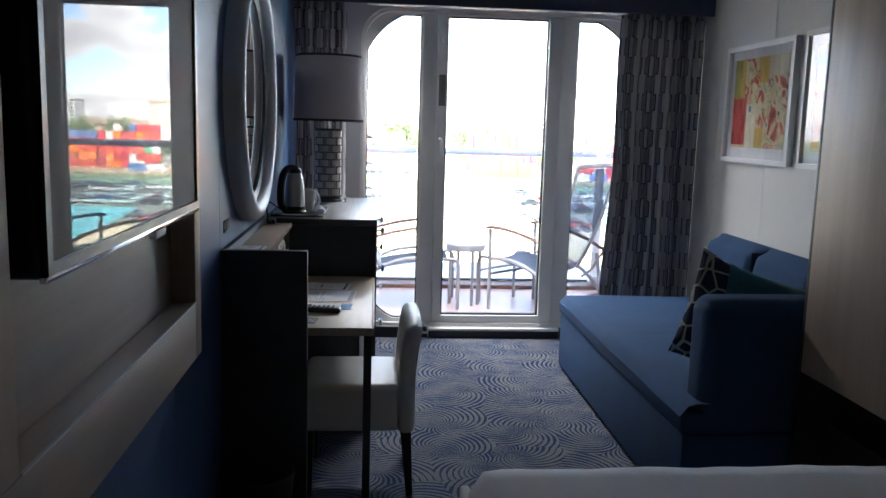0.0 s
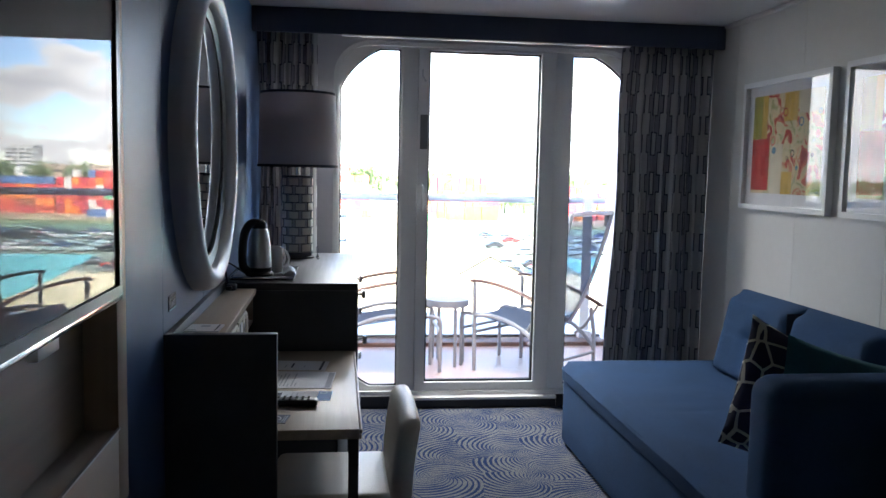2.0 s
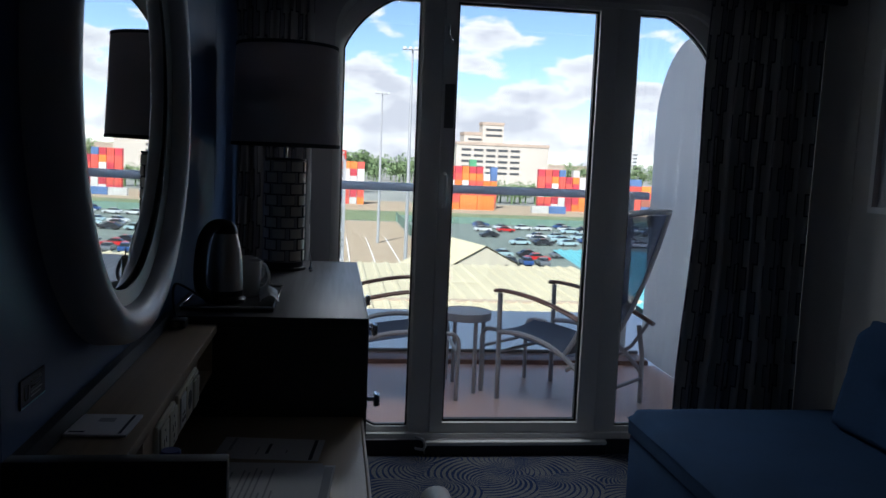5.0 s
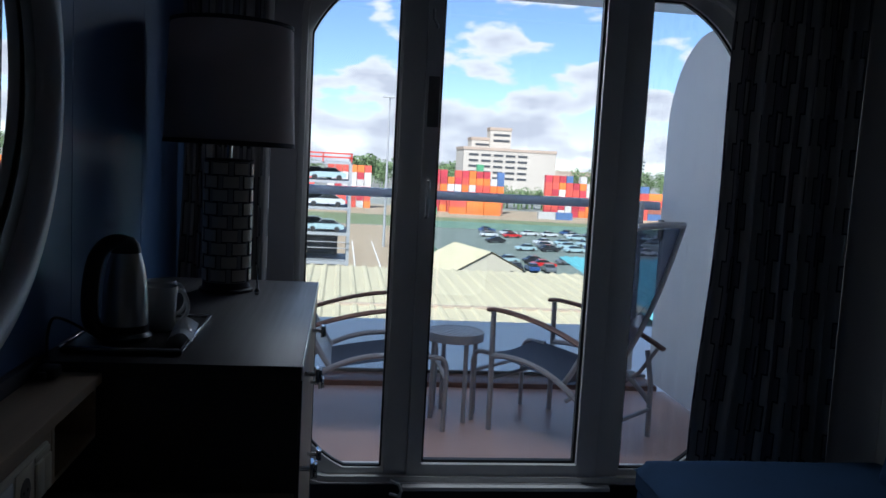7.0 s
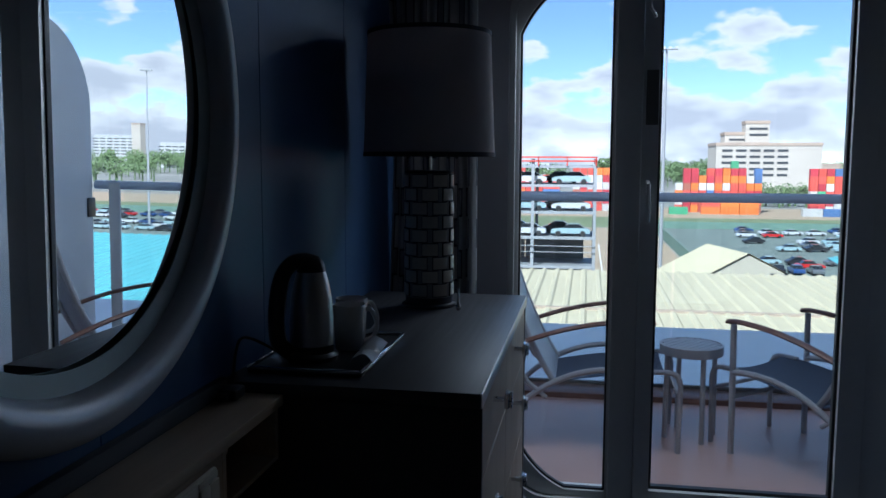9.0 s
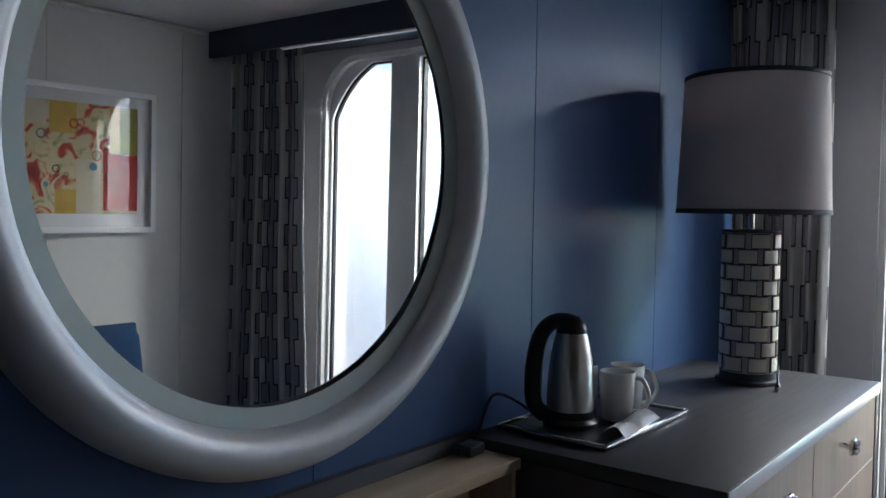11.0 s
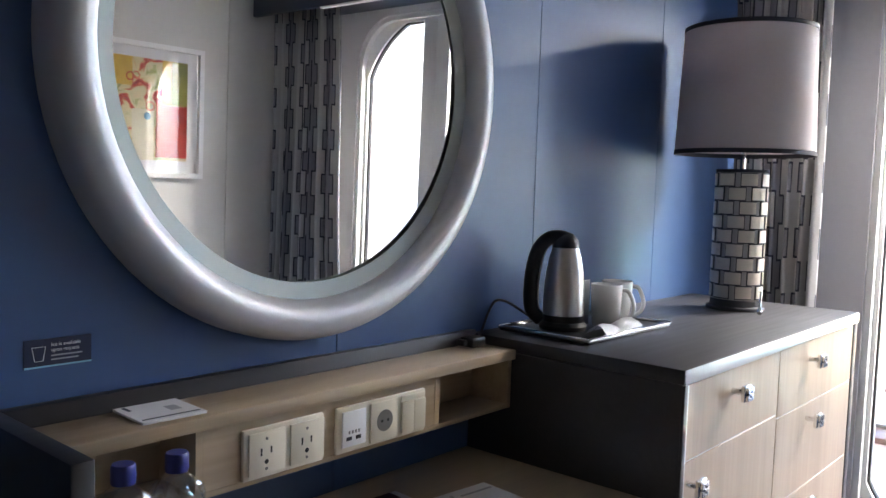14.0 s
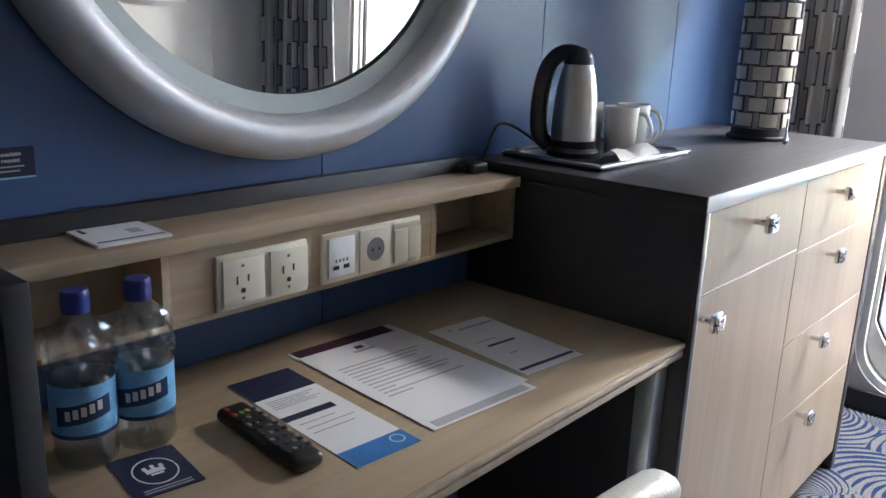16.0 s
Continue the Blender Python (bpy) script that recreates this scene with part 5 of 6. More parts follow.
t, put, m = flat("leaflet", -0.290, 3.474, 0.326, 0.112, -4.3, PZ, "white leaflet with dark picture header and blue foot", "leaflet", group="papers on the desk")
put("header", 0.0, 0.24, 0.0, 1.0, M_NAVYINK, 0.0004, "dark sea picture")
put("band", 0.45, 0.50, 0.0, 0.80, M_NAVYINK, 0.0004)
put("footer", 0.86, 1.0, 0.0, 1.0, M_BLUEINK, 0.0004, "bright blue foot")
for k in range(8):
    put("text_line", 0.28 + 0.02 * k if k < 5 else 0.50 + 0.05 * (k - 4), 0.287 + 0.02 * k if k < 5 else 0.508 + 0.05 * (k - 4), 0.1, 0.85 - 0.1 * (k % 3), M_PRINT, 0.0004)
o = [(math.cos(2 * math.pi * q / 16) * 0.012, math.sin(2 * math.pi * q / 16) * 0.012) for q in range(16)]
bm = ring_plate(o, [(a * 0.75, b * 0.75) for a, b in o], 0.0011, 0.0013)
bmesh.ops.transform(bm, matrix=m @ Matrix.Translation((0.135, 0.035, 0)) @ Matrix(((1, 0, 0, 0), (0, 0, 1, 0), (0, 1, 0, 0), (0, 0, 0, 1))), verts=bm.verts)
part("emblem", bm, M_CYAN, t)
t, put, m = flat("card", -0.270, 3.894, 0.250, 0.147, -6.2, PZ, "white printed card with navy lines", "card", group="papers on the desk")
put("heading", 0.10, 0.13, 0.35, 0.95, M_PRINT, 0.0004)
put("squiggle", 0.06, 0.10, 0.22, 0.26, M_PRINT, 0.0004)
put("band", 0.47, 0.50, 0.25, 0.72, M_NAVYINK, 0.0004)
put("text_line", 0.38, 0.395, 0.2, 0.55, M_PRINT, 0.0004)
put("text_line", 0.66, 0.675, 0.3, 0.45, M_PRINT, 0.0004)
put("foot_line", 0.90, 0.935, 0.03, 0.97, M_NAVYINK, 0.0004)
t, put, m = flat("coaster", -0.306, 3.222, 0.108, 0.085, -8.7, PZ, "navy card coaster with a white oval emblem", "coaster", M_NAVYINK, 0.0012)
o = [(math.cos(2 * math.pi * q / 28) * 0.034, math.sin(2 * math.pi * q / 28) * 0.028) for q in range(28)]
bm = ring_plate(o, [(a * 0.93, b * 0.93) for a, b in o], 0.0013, 0.0016)
mm = m @ Matrix(((1, 0, 0, 0), (0, 0, 1, 0), (0, 1, 0, 0), (0, 0, 0, 1)))
bmesh.ops.transform(bm, matrix=mm, verts=bm.verts)
part("oval", bm, M_PAPER, t)
for a0, a1, b0, b1 in ((-0.006, 0.004, -0.012, 0.012), (-0.014, -0.006, -0.013, -0.008), (-0.016, -0.006, -0.0025, 0.0025), (-0.014, -0.006, 0.008, 0.013), (0.006, 0.010, -0.008, 0.008)):
    part("emblem_bar", box(bmesh.new(), a0, a1, b0, b1, 0.0013, 0.0016, m=m), M_PAPER, t)
for k in range(2):
    part("printed_bar", box(bmesh.new(), 0.040 + 0.006 * k, 0.0425 + 0.006 * k, -0.03, 0.03, 0.0013, 0.0015, m=m), M_PRINT, t)
t, put, m = flat("card", -0.502, 3.296, 0.098, 0.106, -2.0, 1.0046, "white folded card with a small printed code patch on the shelf", "card", th=0.004)
put("patch", 0.35, 0.62, 0.62, 0.80, M_PRINT, 0.0003)
put("band", 0.85, 0.90, 0.05, 0.95, M_NAVYINK, 0.0003)
put("band", 0.05, 0.30, 0.10, 0.16, M_NAVYINK, 0.0003)

rem = thing("remote_control", (-0.268, 3.366, DZ + 0.0006), "black television remote control on the desk", "remote control")
rm = Matrix.Translation((-0.268, 3.366, DZ + 0.0006)) @ Matrix.Rotation(radians(-4.6), 4, "Z")
part("shell", box(bmesh.new(), -0.10, 0.10, -0.024, 0.024, 0, 0.022, 0.010, 4, rm), M_BLACK, rem)
bc = [surface("key_" + w, c, 0.5) for w, c in (("red", (0.5, 0.02, 0.02)), ("green", (0.03, 0.3, 0.05)), ("yellow", (0.6, 0.45, 0.03)), ("blue", (0.03, 0.08, 0.5)))]
for i in range(9):
    for j in range(4):
        mt = bc[(0, 1, 2, 3)[j]] if i == 1 else M_GREYPL if (i + j) % 3 == 0 else M_DARKHOLE
        if i == 0 and j in (1, 2, 3):
            continue
        if i == 0:
            mt = bc[0]
        part("key", box(bmesh.new(), -0.085 + 0.019 * i, -0.077 + 0.019 * i, -0.0175 + 0.0105 * j, -0.0105 + 0.0105 * j, 0.0215, 0.0238, 0.001, 1, rm), mt, rem)


def bottle(x, y, ang):
    z = DZ + 0.0006
    g = 1.06       # tall half-litre form
    t = thing("water_bottle", (x, y, z), "clear plastic water bottle, blue cap and blue label", "bottle", "water bottles on the desk")
    prof_ = [(0.002, 0.004), (0.023, 0.002), (0.034, 0.003), (0.0385, 0.014), (0.038, 0.030), (0.0395, 0.040), (0.039, 0.058), (0.039, 0.104), (0.0397, 0.112), (0.0378, 0.118), (0.0394, 0.124), (0.0394, 0.132), (0.0395, 0.141), (0.0392, 0.150), (0.037, 0.159), (0.034, 0.167), (0.029, 0.174), (0.023, 0.181), (0.0145, 0.188), (0.0135, 0.196)]
    bm = bmesh.new()
    seg = 54
    rings = []
    fine = []
    for (r0, h0), (r1, h1) in zip(prof_, prof_[1:]):
        m_ = 3 if h0 > 0.115 else 1
        fine += [(r0 + (r1 - r0) * q / m_, h0 + (h1 - h0) * q / m_) for q in range(m_)]
    for r, h in fine + [prof_[-1]]:
        ring = []
        for k in range(seg):
            a = 2 * math.pi * k / seg
            fl = 0.0044 * math.sin(9 * a + h * 95) * min(1, (h - 0.119) / 0.008, (0.180 - h) / 0.01) if 0.119 < h < 0.180 else 0.0014 * math.sin(8 * a) if h < 0.02 else 0
            ring.append(bm.verts.new((x + (r + fl) * math.cos(a), y + (r + fl) * math.sin(a), z + h * g)))
        rings.append(ring)
    for a, b in zip(rings, rings[1:]):
        for k in range(seg):
            bm.faces.new((a[k], a[(k + 1) % seg], b[(k + 1) % seg], b[k]))
    body = part("body", bm, M_PET, t, "clear ribbed plastic body")
    bm = lathe(bmesh.new(), [(r, z + h * g) for r, h in ((0.022, 0.0045), (0.032, 0.0055), (0.0368, 0.016), (0.0365, 0.030), (0.0378, 0.041), (0.0374, 0.058), (0.0374, 0.104), (0.0380, 0.111), (0.0362, 0.118), (0.0372, 0.1215))], x, y, 32)
    part("water", bm, M_WATER, t, "still water inside", 60)
    part("cap", lathe(bmesh.new(), [(0.0165, z + 0.190 * g), (0.0170, z + 0.194 * g), (0.0168, z + 0.213 * g), (0.0150, z + 0.216 * g)], x, y, 24), M_CAP, t, "blue screw cap")
    lb = part("label", lathe(bmesh.new(), [(0.0400, z + 0.045 * g), (0.0400, z + 0.110 * g)], x, y, 32, False), M_LABEL, t, "blue printed label")
    part("label_band", lathe(bmesh.new(), [(0.0402, z + 0.045 * g), (0.0402, z + 0.050 * g)], x, y, 32, False), M_LABEL2, lb)
    bm = bmesh.new()
    cols = []
    for q in range(9):
        a = ang - 0.85 + 1.7 * q / 8
        cols.append([bm.verts.new((x + 0.0404 * math.cos(a), y + 0.0404 * math.sin(a), z + h * g + 0.006 * (q - 4) / 4)) for h in (0.066, 0.090)])
    for a, b in zip(cols, cols[1:]):
        bm.faces.new((a[0], b[0], b[1], a[1]))
    part("label_badge", bm, M_LABEL2, lb)
    for k in range(5):
        bm = bmesh.new()
        cs = []
        for q in range(3):
            a = ang - 0.55 + 0.24 * k + 0.08 * q
            cs.append([bm.verts.new((x + 0.0407 * math.cos(a), y + 0.0407 * math.sin(a), z + h * g + 0.0025 * (k - 2))) for h in (0.074, 0.086)])
        for a, b in zip(cs, cs[1:]):
            bm.faces.new((a[0], b[0], b[1], a[1]))
        part("label_bar", bm, M_PAPER, lb)


M_WATER = thin_glass("still_water", (0.93, 0.97, 0.98), 0.03)
bottle(-0.393, 3.178, radians(-25))
bottle(-0.388, 3.257, radians(-30))

bn = thing("waste_bin", (-0.43, 2.93, 0), "dark round waste bin beside the desk", "bin")
part("body", lathe(bmesh.new(), [(0.10, 0.0005), (0.125, 0.28), (0.121, 0.28), (0.097, 0.008), (0.002, 0.007)], -0.43, 2.93, 32), M_BLUEGREY, bn)
part("rim", lathe(bmesh.new(), [(0.127, 0.276), (0.128, 0.286), (0.120, 0.286), (0.1205, 0.2805)], -0.43, 2.93, 32, False), M_CHAR, bn)

# ---- desk chair ----
ch = thing("desk_chair", (-0.08, 3.42, 0), "white leather desk chair on dark tapered legs, pushed under the desk", "chair")
part("seat", B(-0.32, 0.075, 3.32, 3.76, 0.27, 0.465, 0.03, 4), M_LEATHER, ch)
bm = bmesh.new()
box(bm, 0.060, 0.130, 3.305, 3.775, 0.265, 0.705, 0.03, 4)
bmesh.ops.subdivide_edges(bm, edges=[e for e in bm.edges if abs(e.verts[0].co.z - e.verts[1].co.z) > 0.2 or abs(e.verts[0].co.y - e.verts[1].co.y) > 0.2], cuts=6, use_grid_fill=True)
for v in bm.verts:
    h = max(0, v.co.z - 0.42) / 0.31
    v.co.x += 0.035 * h * h
    v.co.z += 0.022 * h * (1 - ((v.co.y - 3.54) / 0.235) ** 2)
part("backrest", bm, M_LEATHER, ch, "", 60)
for x, y in ((-0.29, 3.35), (-0.29, 3.73), (0.095, 3.345), (0.095, 3.735)):
    bm = bmesh.new()
    r = bmesh.ops.create_cone(bm, cap_ends=True, segments=4, radius1=0.018, radius2=0.030, depth=0.27, matrix=Matrix.Translation((x, y, 0.136)) @ Matrix.Rotation(radians(45), 4, "Z"))
    if x > 0:
        for v in bm.verts:
            if v.co.z < 0.1:
                v.co.x += 0.02
    part("leg", bm, M_DARKWOOD, ch, "dark tapered wooden leg")
dh = tube(bmesh.new(), [(0.30, 5.835, 0.045), (0.335, 5.80, 0.05), (0.345, 5.79, 0.075), (0.335, 5.80, 0.10), (0.30, 5.835, 0.105)], 0.007, 8)
solo("floor_hook", dh, M_EDGE, (0.32, 5.82, 0.04), "small bright metal hook at the door threshold", "hook")

# ---- balcony ----
BZ = -0.03
setting("balcony_deck", B(-0.95, 2.33, YW + 0.201, 7.82, BZ - 0.15, BZ), M_DECK, "terracotta-coated balcony deck", "deck")
setting("deck_border", B(-0.95, 2.285, 7.825, 8.09, BZ - 0.15, BZ + 0.035, 0.01), M_TEAK, "varnished teak kerb along the balcony edge", "trim")
dvd = []
for k in range(13):
    a = radians(90 * k / 12)
    dvd.append((7.42 + 0.60 * math.sin(a), 1.78 + 0.60 * math.cos(a)))


def divider(x, name):
    outl = [(YW + 0.205, BZ + 0.001), (YW + 0.205, 2.38)] + dvd + [(8.02, BZ + 0.036)]
    bm = bmesh.new()
    a = [bm.verts.new((x, y, z)) for y, z in outl]
    b = [bm.verts.new((x + 0.04, y, z)) for y, z in outl]
    bm.faces.new(a); bm.faces.new(list(reversed(b)))
    for k in range(len(a)):
        j = (k + 1) % len(a)
        bm.faces.new((a[j], a[k], b[k], b[j]))
    d = setting(name, bm, M_SHIP, "white round-topped steel balcony divider", "divider")
    part("hinge_plate", B(x - 0.012, x - 0.001, 7.95, 8.04, 1.02, 1.16, 0.004), M_BLACK, d, "black latch plate")
    return d


divider(2.29, "divider_east")
divider(-0.95, "divider_west")
setting("balcony_soffit", B(-6.0, 7.0, YW + 0.201, 8.2, 2.62, 2.80), M_SHIP, "white underside of the balcony above", "soffit")
rail = thing("balcony_railing", (0.7, 8.05, BZ), "glass balcony railing with a pale blue-white top rail", "railing", kind="structure")
part("top_rail", tube(bmesh.new(), [(-0.90, 8.06, 1.252), (0.7, 8.06, 1.252), (2.285, 8.06, 1.252)], 0.031, 14), M_RAIL, rail)
for x in (-0.70, 2.08):
    part("post", B(x, x + 0.085, 8.025, 8.045, BZ + 0.036, 1.27, 0.004), M_SHIP, rail)
    part("post_foot", B(x - 0.02, x + 0.10, 7.98, 8.055, BZ + 0.0355, BZ + 0.10, 0.004), M_SHIP, rail)
for x0, x1 in ((-0.61, 0.72), (0.735, 2.07)):
    g = part("glass_panel", B(x0, x1, 8.062, 8.070, 0.03, 1.235, 0.001, 1), M_RAILGL, rail, "clear green-tinged glass panel")
    g.visible_shadow = False
part("lower_rail", B(-0.90, 2.285, 8.054, 8.078, BZ + 0.036, 0.028, 0.003), M_GREYPL, rail)


def deck_chair(mirrored):
    """A reclining sling armchair, facing -x when not mirrored; its base point is under the seat."""
    s = -1 if mirrored else 1
    name = "deck_recliner"
    lab = "reclining balcony armchair with navy sling and wooden armrests"
    t = thing(name, (0, 0, 0), lab, "chair", "balcony recliners")

    def X(p):
        return (s * p[0], p[1], p[2])

    def tb(nm, pts, r, mt, parent=t, label="", flat_=1.0):
        return part(nm, tube(bmesh.new(), [X(p) for p in pts], r, 8, flat_), mt, parent, label)
    W = 0.31
    for y in (-W, W):
        q = y * 0.9
        tb("front_leg", [(-0.34, y, 0.0), (-0.345, y, 0.40), (-0.35, y, 0.680)], 0.016, M_FRAME)
        tb("rear_leg", [(0.34, y, 0.0), (0.335, y, 0.30), (0.30, y, 0.50)], 0.016, M_FRAME)
        tb("side_bar", arc((-0.345, y, 0.43), (0.05, y, 0.50), (0.335, y, 0.20), 10), 0.016, M_FRAME)
        tb("back_stay", [(0.36, y, 0.52), (0.26, y, 0.36), (0.16, y, 0.28)], 0.012, M_FRAME)
        tb("armrest", [Vector((-0.385, y, 0.69))] + arc((-0.34, y, 0.697), (0.02, y, 0.70), (0.40, y, 0.52), 12), 0.026, M_TEAK, label="varnished wooden armrest", flat_=0.5)
        tb("back_rail", arc((0.12, q, 0.36), (0.31, q, 0.62), (0.47, q, 1.235), 10), 0.017, M_FRAME)
    tb("cross_bar", [(0.335, -W, 0.16), (0.335, W, 0.16)], 0.012, M_FRAME)
    tb("cross_bar", [(-0.343, -W, 0.30), (-0.343, W, 0.30)], 0.012, M_FRAME)
    tb("top_bar", [(0.47, -W * 0.9, 1.235), (0.485, 0, 1.243), (0.47, W * 0.9, 1.235)], 0.018, M_FRAME)
    seat_c = arc((-0.45, 0, 0.43), (-0.15, 0, 0.41), (0.12, 0, 0.355), 10)
    back_c = arc((0.12, 0, 0.36), (0.30, 0, 0.62), (0.463, 0, 1.225), 10)
    for nm, c in (("seat_sling", seat_c), ("back_sling", back_c)):
        rows2 = [[X((p.x, -0.265 + 0.53 * q / 6, p.z - 0.03 * math.sin(math.pi * q / 6) * (1 if nm == "seat_sling" else 0.3))) for q in range(7)] for p in c]
        sheet(nm, rows2, M_SLINGT if nm == "back_sling" else M_SLING, t, 0.003)
    # bent foot frame in front of the seat
    for y in (-0.25, 0.25):
        tb("foot_leg", [(-0.52, y, 0.0), (-0.525, y, 0.34)] + [Vector(q) for q in arc((-0.525, y, 0.36), (-0.52, y, 0.425), (-0.46, y, 0.425), 4)] + [(-0.36, y, 0.425)], 0.014, M_FRAME)
    tb("foot_bar", [(-0.524, -0.25, 0.30), (-0.524, 0.25, 0.30)], 0.012, M_FRAME)
    return t


M_SLINGT = thin_glass("see_through_sling_mesh", (0.34, 0.37, 0.44), 0.03, 0.6)
c1 = deck_chair(False)
c1.location = (1.39, 6.905, BZ)
c1.rotation_euler = (0, 0, radians(-48))
c2 = deck_chair(True)
c2.location = (0.14, 7.15, BZ)
tagged(c2, "reclining balcony armchair with navy sling and wooden armrests, beside the window")

tb_ = thing("side_table", (0.75, 7.20, BZ), "small round slatted metal side table on the balcony", "table")
TX, TY, TT = 0.75, 7.20, 0.488
part("rim", lathe(bmesh.new(), [(0.168, TT - 0.05), (0.170, TT - 0.04), (0.170, TT), (0.158, TT + 0.003), (0.156, TT - 0.008), (0.156, TT - 0.05), (0.168, TT - 0.05)], TX, TY, 36, False), M_FRAME, tb_)
for k in range(9):
    u = -0.14 + 0.035 * k
    h = math.sqrt(max(0.0, 0.155 ** 2 - u * u))
    bm = box(bmesh.new(), u - 0.0145, u + 0.0145, -h, h, TT - 0.014, TT + 0.001, 0.002, 1)
    bmesh.ops.transform(bm, matrix=Matrix.Translation((TX, TY, 0)) @ Matrix.Rotation(radians(-35), 4, "Z"), verts=bm.verts)
    part("slat", bm, M_FRAME, tb_)
for k in range(4):
    a = radians(20 + 90 * k)
    part("leg", tube(bmesh.new(), [(TX + 0.14 * math.cos(a), TY + 0.14 * math.sin(a), TT - 0.045), (TX + 0.145 * math.cos(a), TY + 0.145 * math.sin(a), BZ)], 0.014, 8), M_FRAME, tb_)

# ---- the ship round the cabin ----
sh_ = thing("ship", (0, 0, -16), "white cruise ship side with stacked decks", "ship", kind="structure")
part("upper_decks", B(-90, 90, -26, YW + 0.2, 2.85, 26), M_SHIP, sh_)
part("hull", B(-90, 90, -26, YW + 0.2, -16, -0.20), M_SHIP, sh_)
part("side_block", B(2.34, 90, -26, YW + 0.2, -0.19, 2.84), M_SHIP, sh_)
part("side_block", B(-90, -0.96, -26, YW + 0.2, -0.19, 2.84), M_SHIP, sh_)
part("inner_block", B(-0.95, 2.33, -26, -1.6, -0.19, 2.84), M_SHIP, sh_)
part("lower_deck_cover", B(-90, 90, YW + 0.21, 15.3, -1.25, -1.0, 0.05), M_SHIP, sh_, "white deck cover below the balcony")

# ---- the port outside ----
GZ = -16.0
setting("ground", B(-2500, 2500, 15.5, 4500, GZ - 1, GZ), M_GROUND, "open dock ground reaching to the horizon", "ground")
setting("yard_paving", B(-60, 17, 84, 226, GZ + 0.004, GZ + 0.03), M_SAND, "tan paved loading yard with marked lanes", "pavement")
setting("car_park", B(17.6, 230, 120, 226, GZ + 0.004, GZ + 0.03), M_ASPH, "grey asphalt car park", "car park")
setting("verge", B(-200, 300, 228, 270, GZ + 0.004, GZ + 0.05), M_GRASS, "dull grass strip along the dock road", "grass")
setting("road", B(-300, 400, 271, 330, GZ + 0.004, GZ + 0.06), M_SAND, "pale dock road before the container stacks", "road")
bm = bmesh.new()
for k in range(7):
    box(bm, -14 + 4.2 * k, -13.85 + 4.2 * k, 88, 180, GZ + 0.034, GZ + 0.045)
setting("yard_lines", bm, M_PAPER, "white lane lines on the yard", "marking")


def corrugated(x0, x1, y0, y1, za, zb, pitch, depth):
    """Ribbed roof sheet rising from za at y0 to zb at y1."""
    bm = bmesh.new()
    cols = []
    x = x0
    while x < x1:
        for dx, d in ((0, 0), (0.55, 0), (0.68, 1), (0.87, 1)):
            cols.append([bm.verts.new((x + dx * pitch, y, z + d * depth)) for y, z in ((y0, za), (y1, zb))])
        x += pitch
    for a, b in zip(cols, cols[1:]):
        bm.faces.new((a[0], b[0], b[1], a[1]))
    return bm


shed = thing("quay_shed", (-10, 52, GZ), "long quay shed under a cream ribbed sheet roof", "shed")
part("roof", corrugated(-60, 17.0, 45.7, 60.2, -6.1, -6.0, 0.9, 0.10), M_ROOF, shed, "cream ribbed sheet roof")
part("roof", corrugated(-60, 13.4, 36.0, 45.4, -6.35, -6.15, 0.9, 0.10), M_ROOF, shed, "cream ribbed sheet roof")
part("gutter", B(-60, 15.0, 45.4, 45.7, -6.3, -6.02), M_CONC2, shed)
part("wall", B(-60, 16.8, 45.8, 60.0, GZ, -6.25), M_CLAD, shed)
part("wall", B(-60, 13.2, 36.2, 45.7, GZ, -6.45), M_CLAD, shed)
teal = thing("turquoise_shed", (45, 52, GZ), "large shed under a turquoise ribbed roof", "shed")
part("roof", corrugated(19, 95, 33, 72, -8.2, -6.0, 0.9, 0.10), M_ROOFT, teal, "turquoise ribbed sheet roof")
part("wall", B(19.3, 94.7, 33.3, 71.7, GZ, -8.4), M_CLAD, teal)

gab = thing("gabled_store", (11, 80, GZ), "gabled store with a pale striped sheet roof", "shed")
ang = radians(15)
gm = Matrix.Translation((13.9, 76, -1.6)) @ Matrix.Rotation(ang, 4, "Z")
for sgn in (-1, 1):
    bm = bmesh.new()
    cols = []
    for k in range(45):
        d = 0.06 * (k % 3 == 0)
        y = 9.0 * k / 44
        cols.append([bm.verts.new(p) for p in ((0, y, -4.7 + d), (sgn * 5.6, y, -7.5 + d))])
    for a, b in zip(cols, cols[1:]):
        bm.faces.new((a[0], b[0], b[1], a[1]))
    bmesh.ops.transform(bm, matrix=gm, verts=bm.verts)
    part("roof", bm, M_ROOF, gab)
bm = prism([(-5.5, GZ), (5.5, GZ), (5.5, -7.5), (0, -4.8), (-5.5, -7.5)], 0.15, 8.8)
bmesh.ops.transform(bm, matrix=gm, verts=bm.verts)
part("wall", bm, M_GABLE, gab, "cream painted gable wall")
for x in (2.0, 3.3):
    part("window", box(bmesh.new(), x, x + 0.6, 0.10, 0.149, -7.1, -6.4, m=gm), M_WIN, gab)


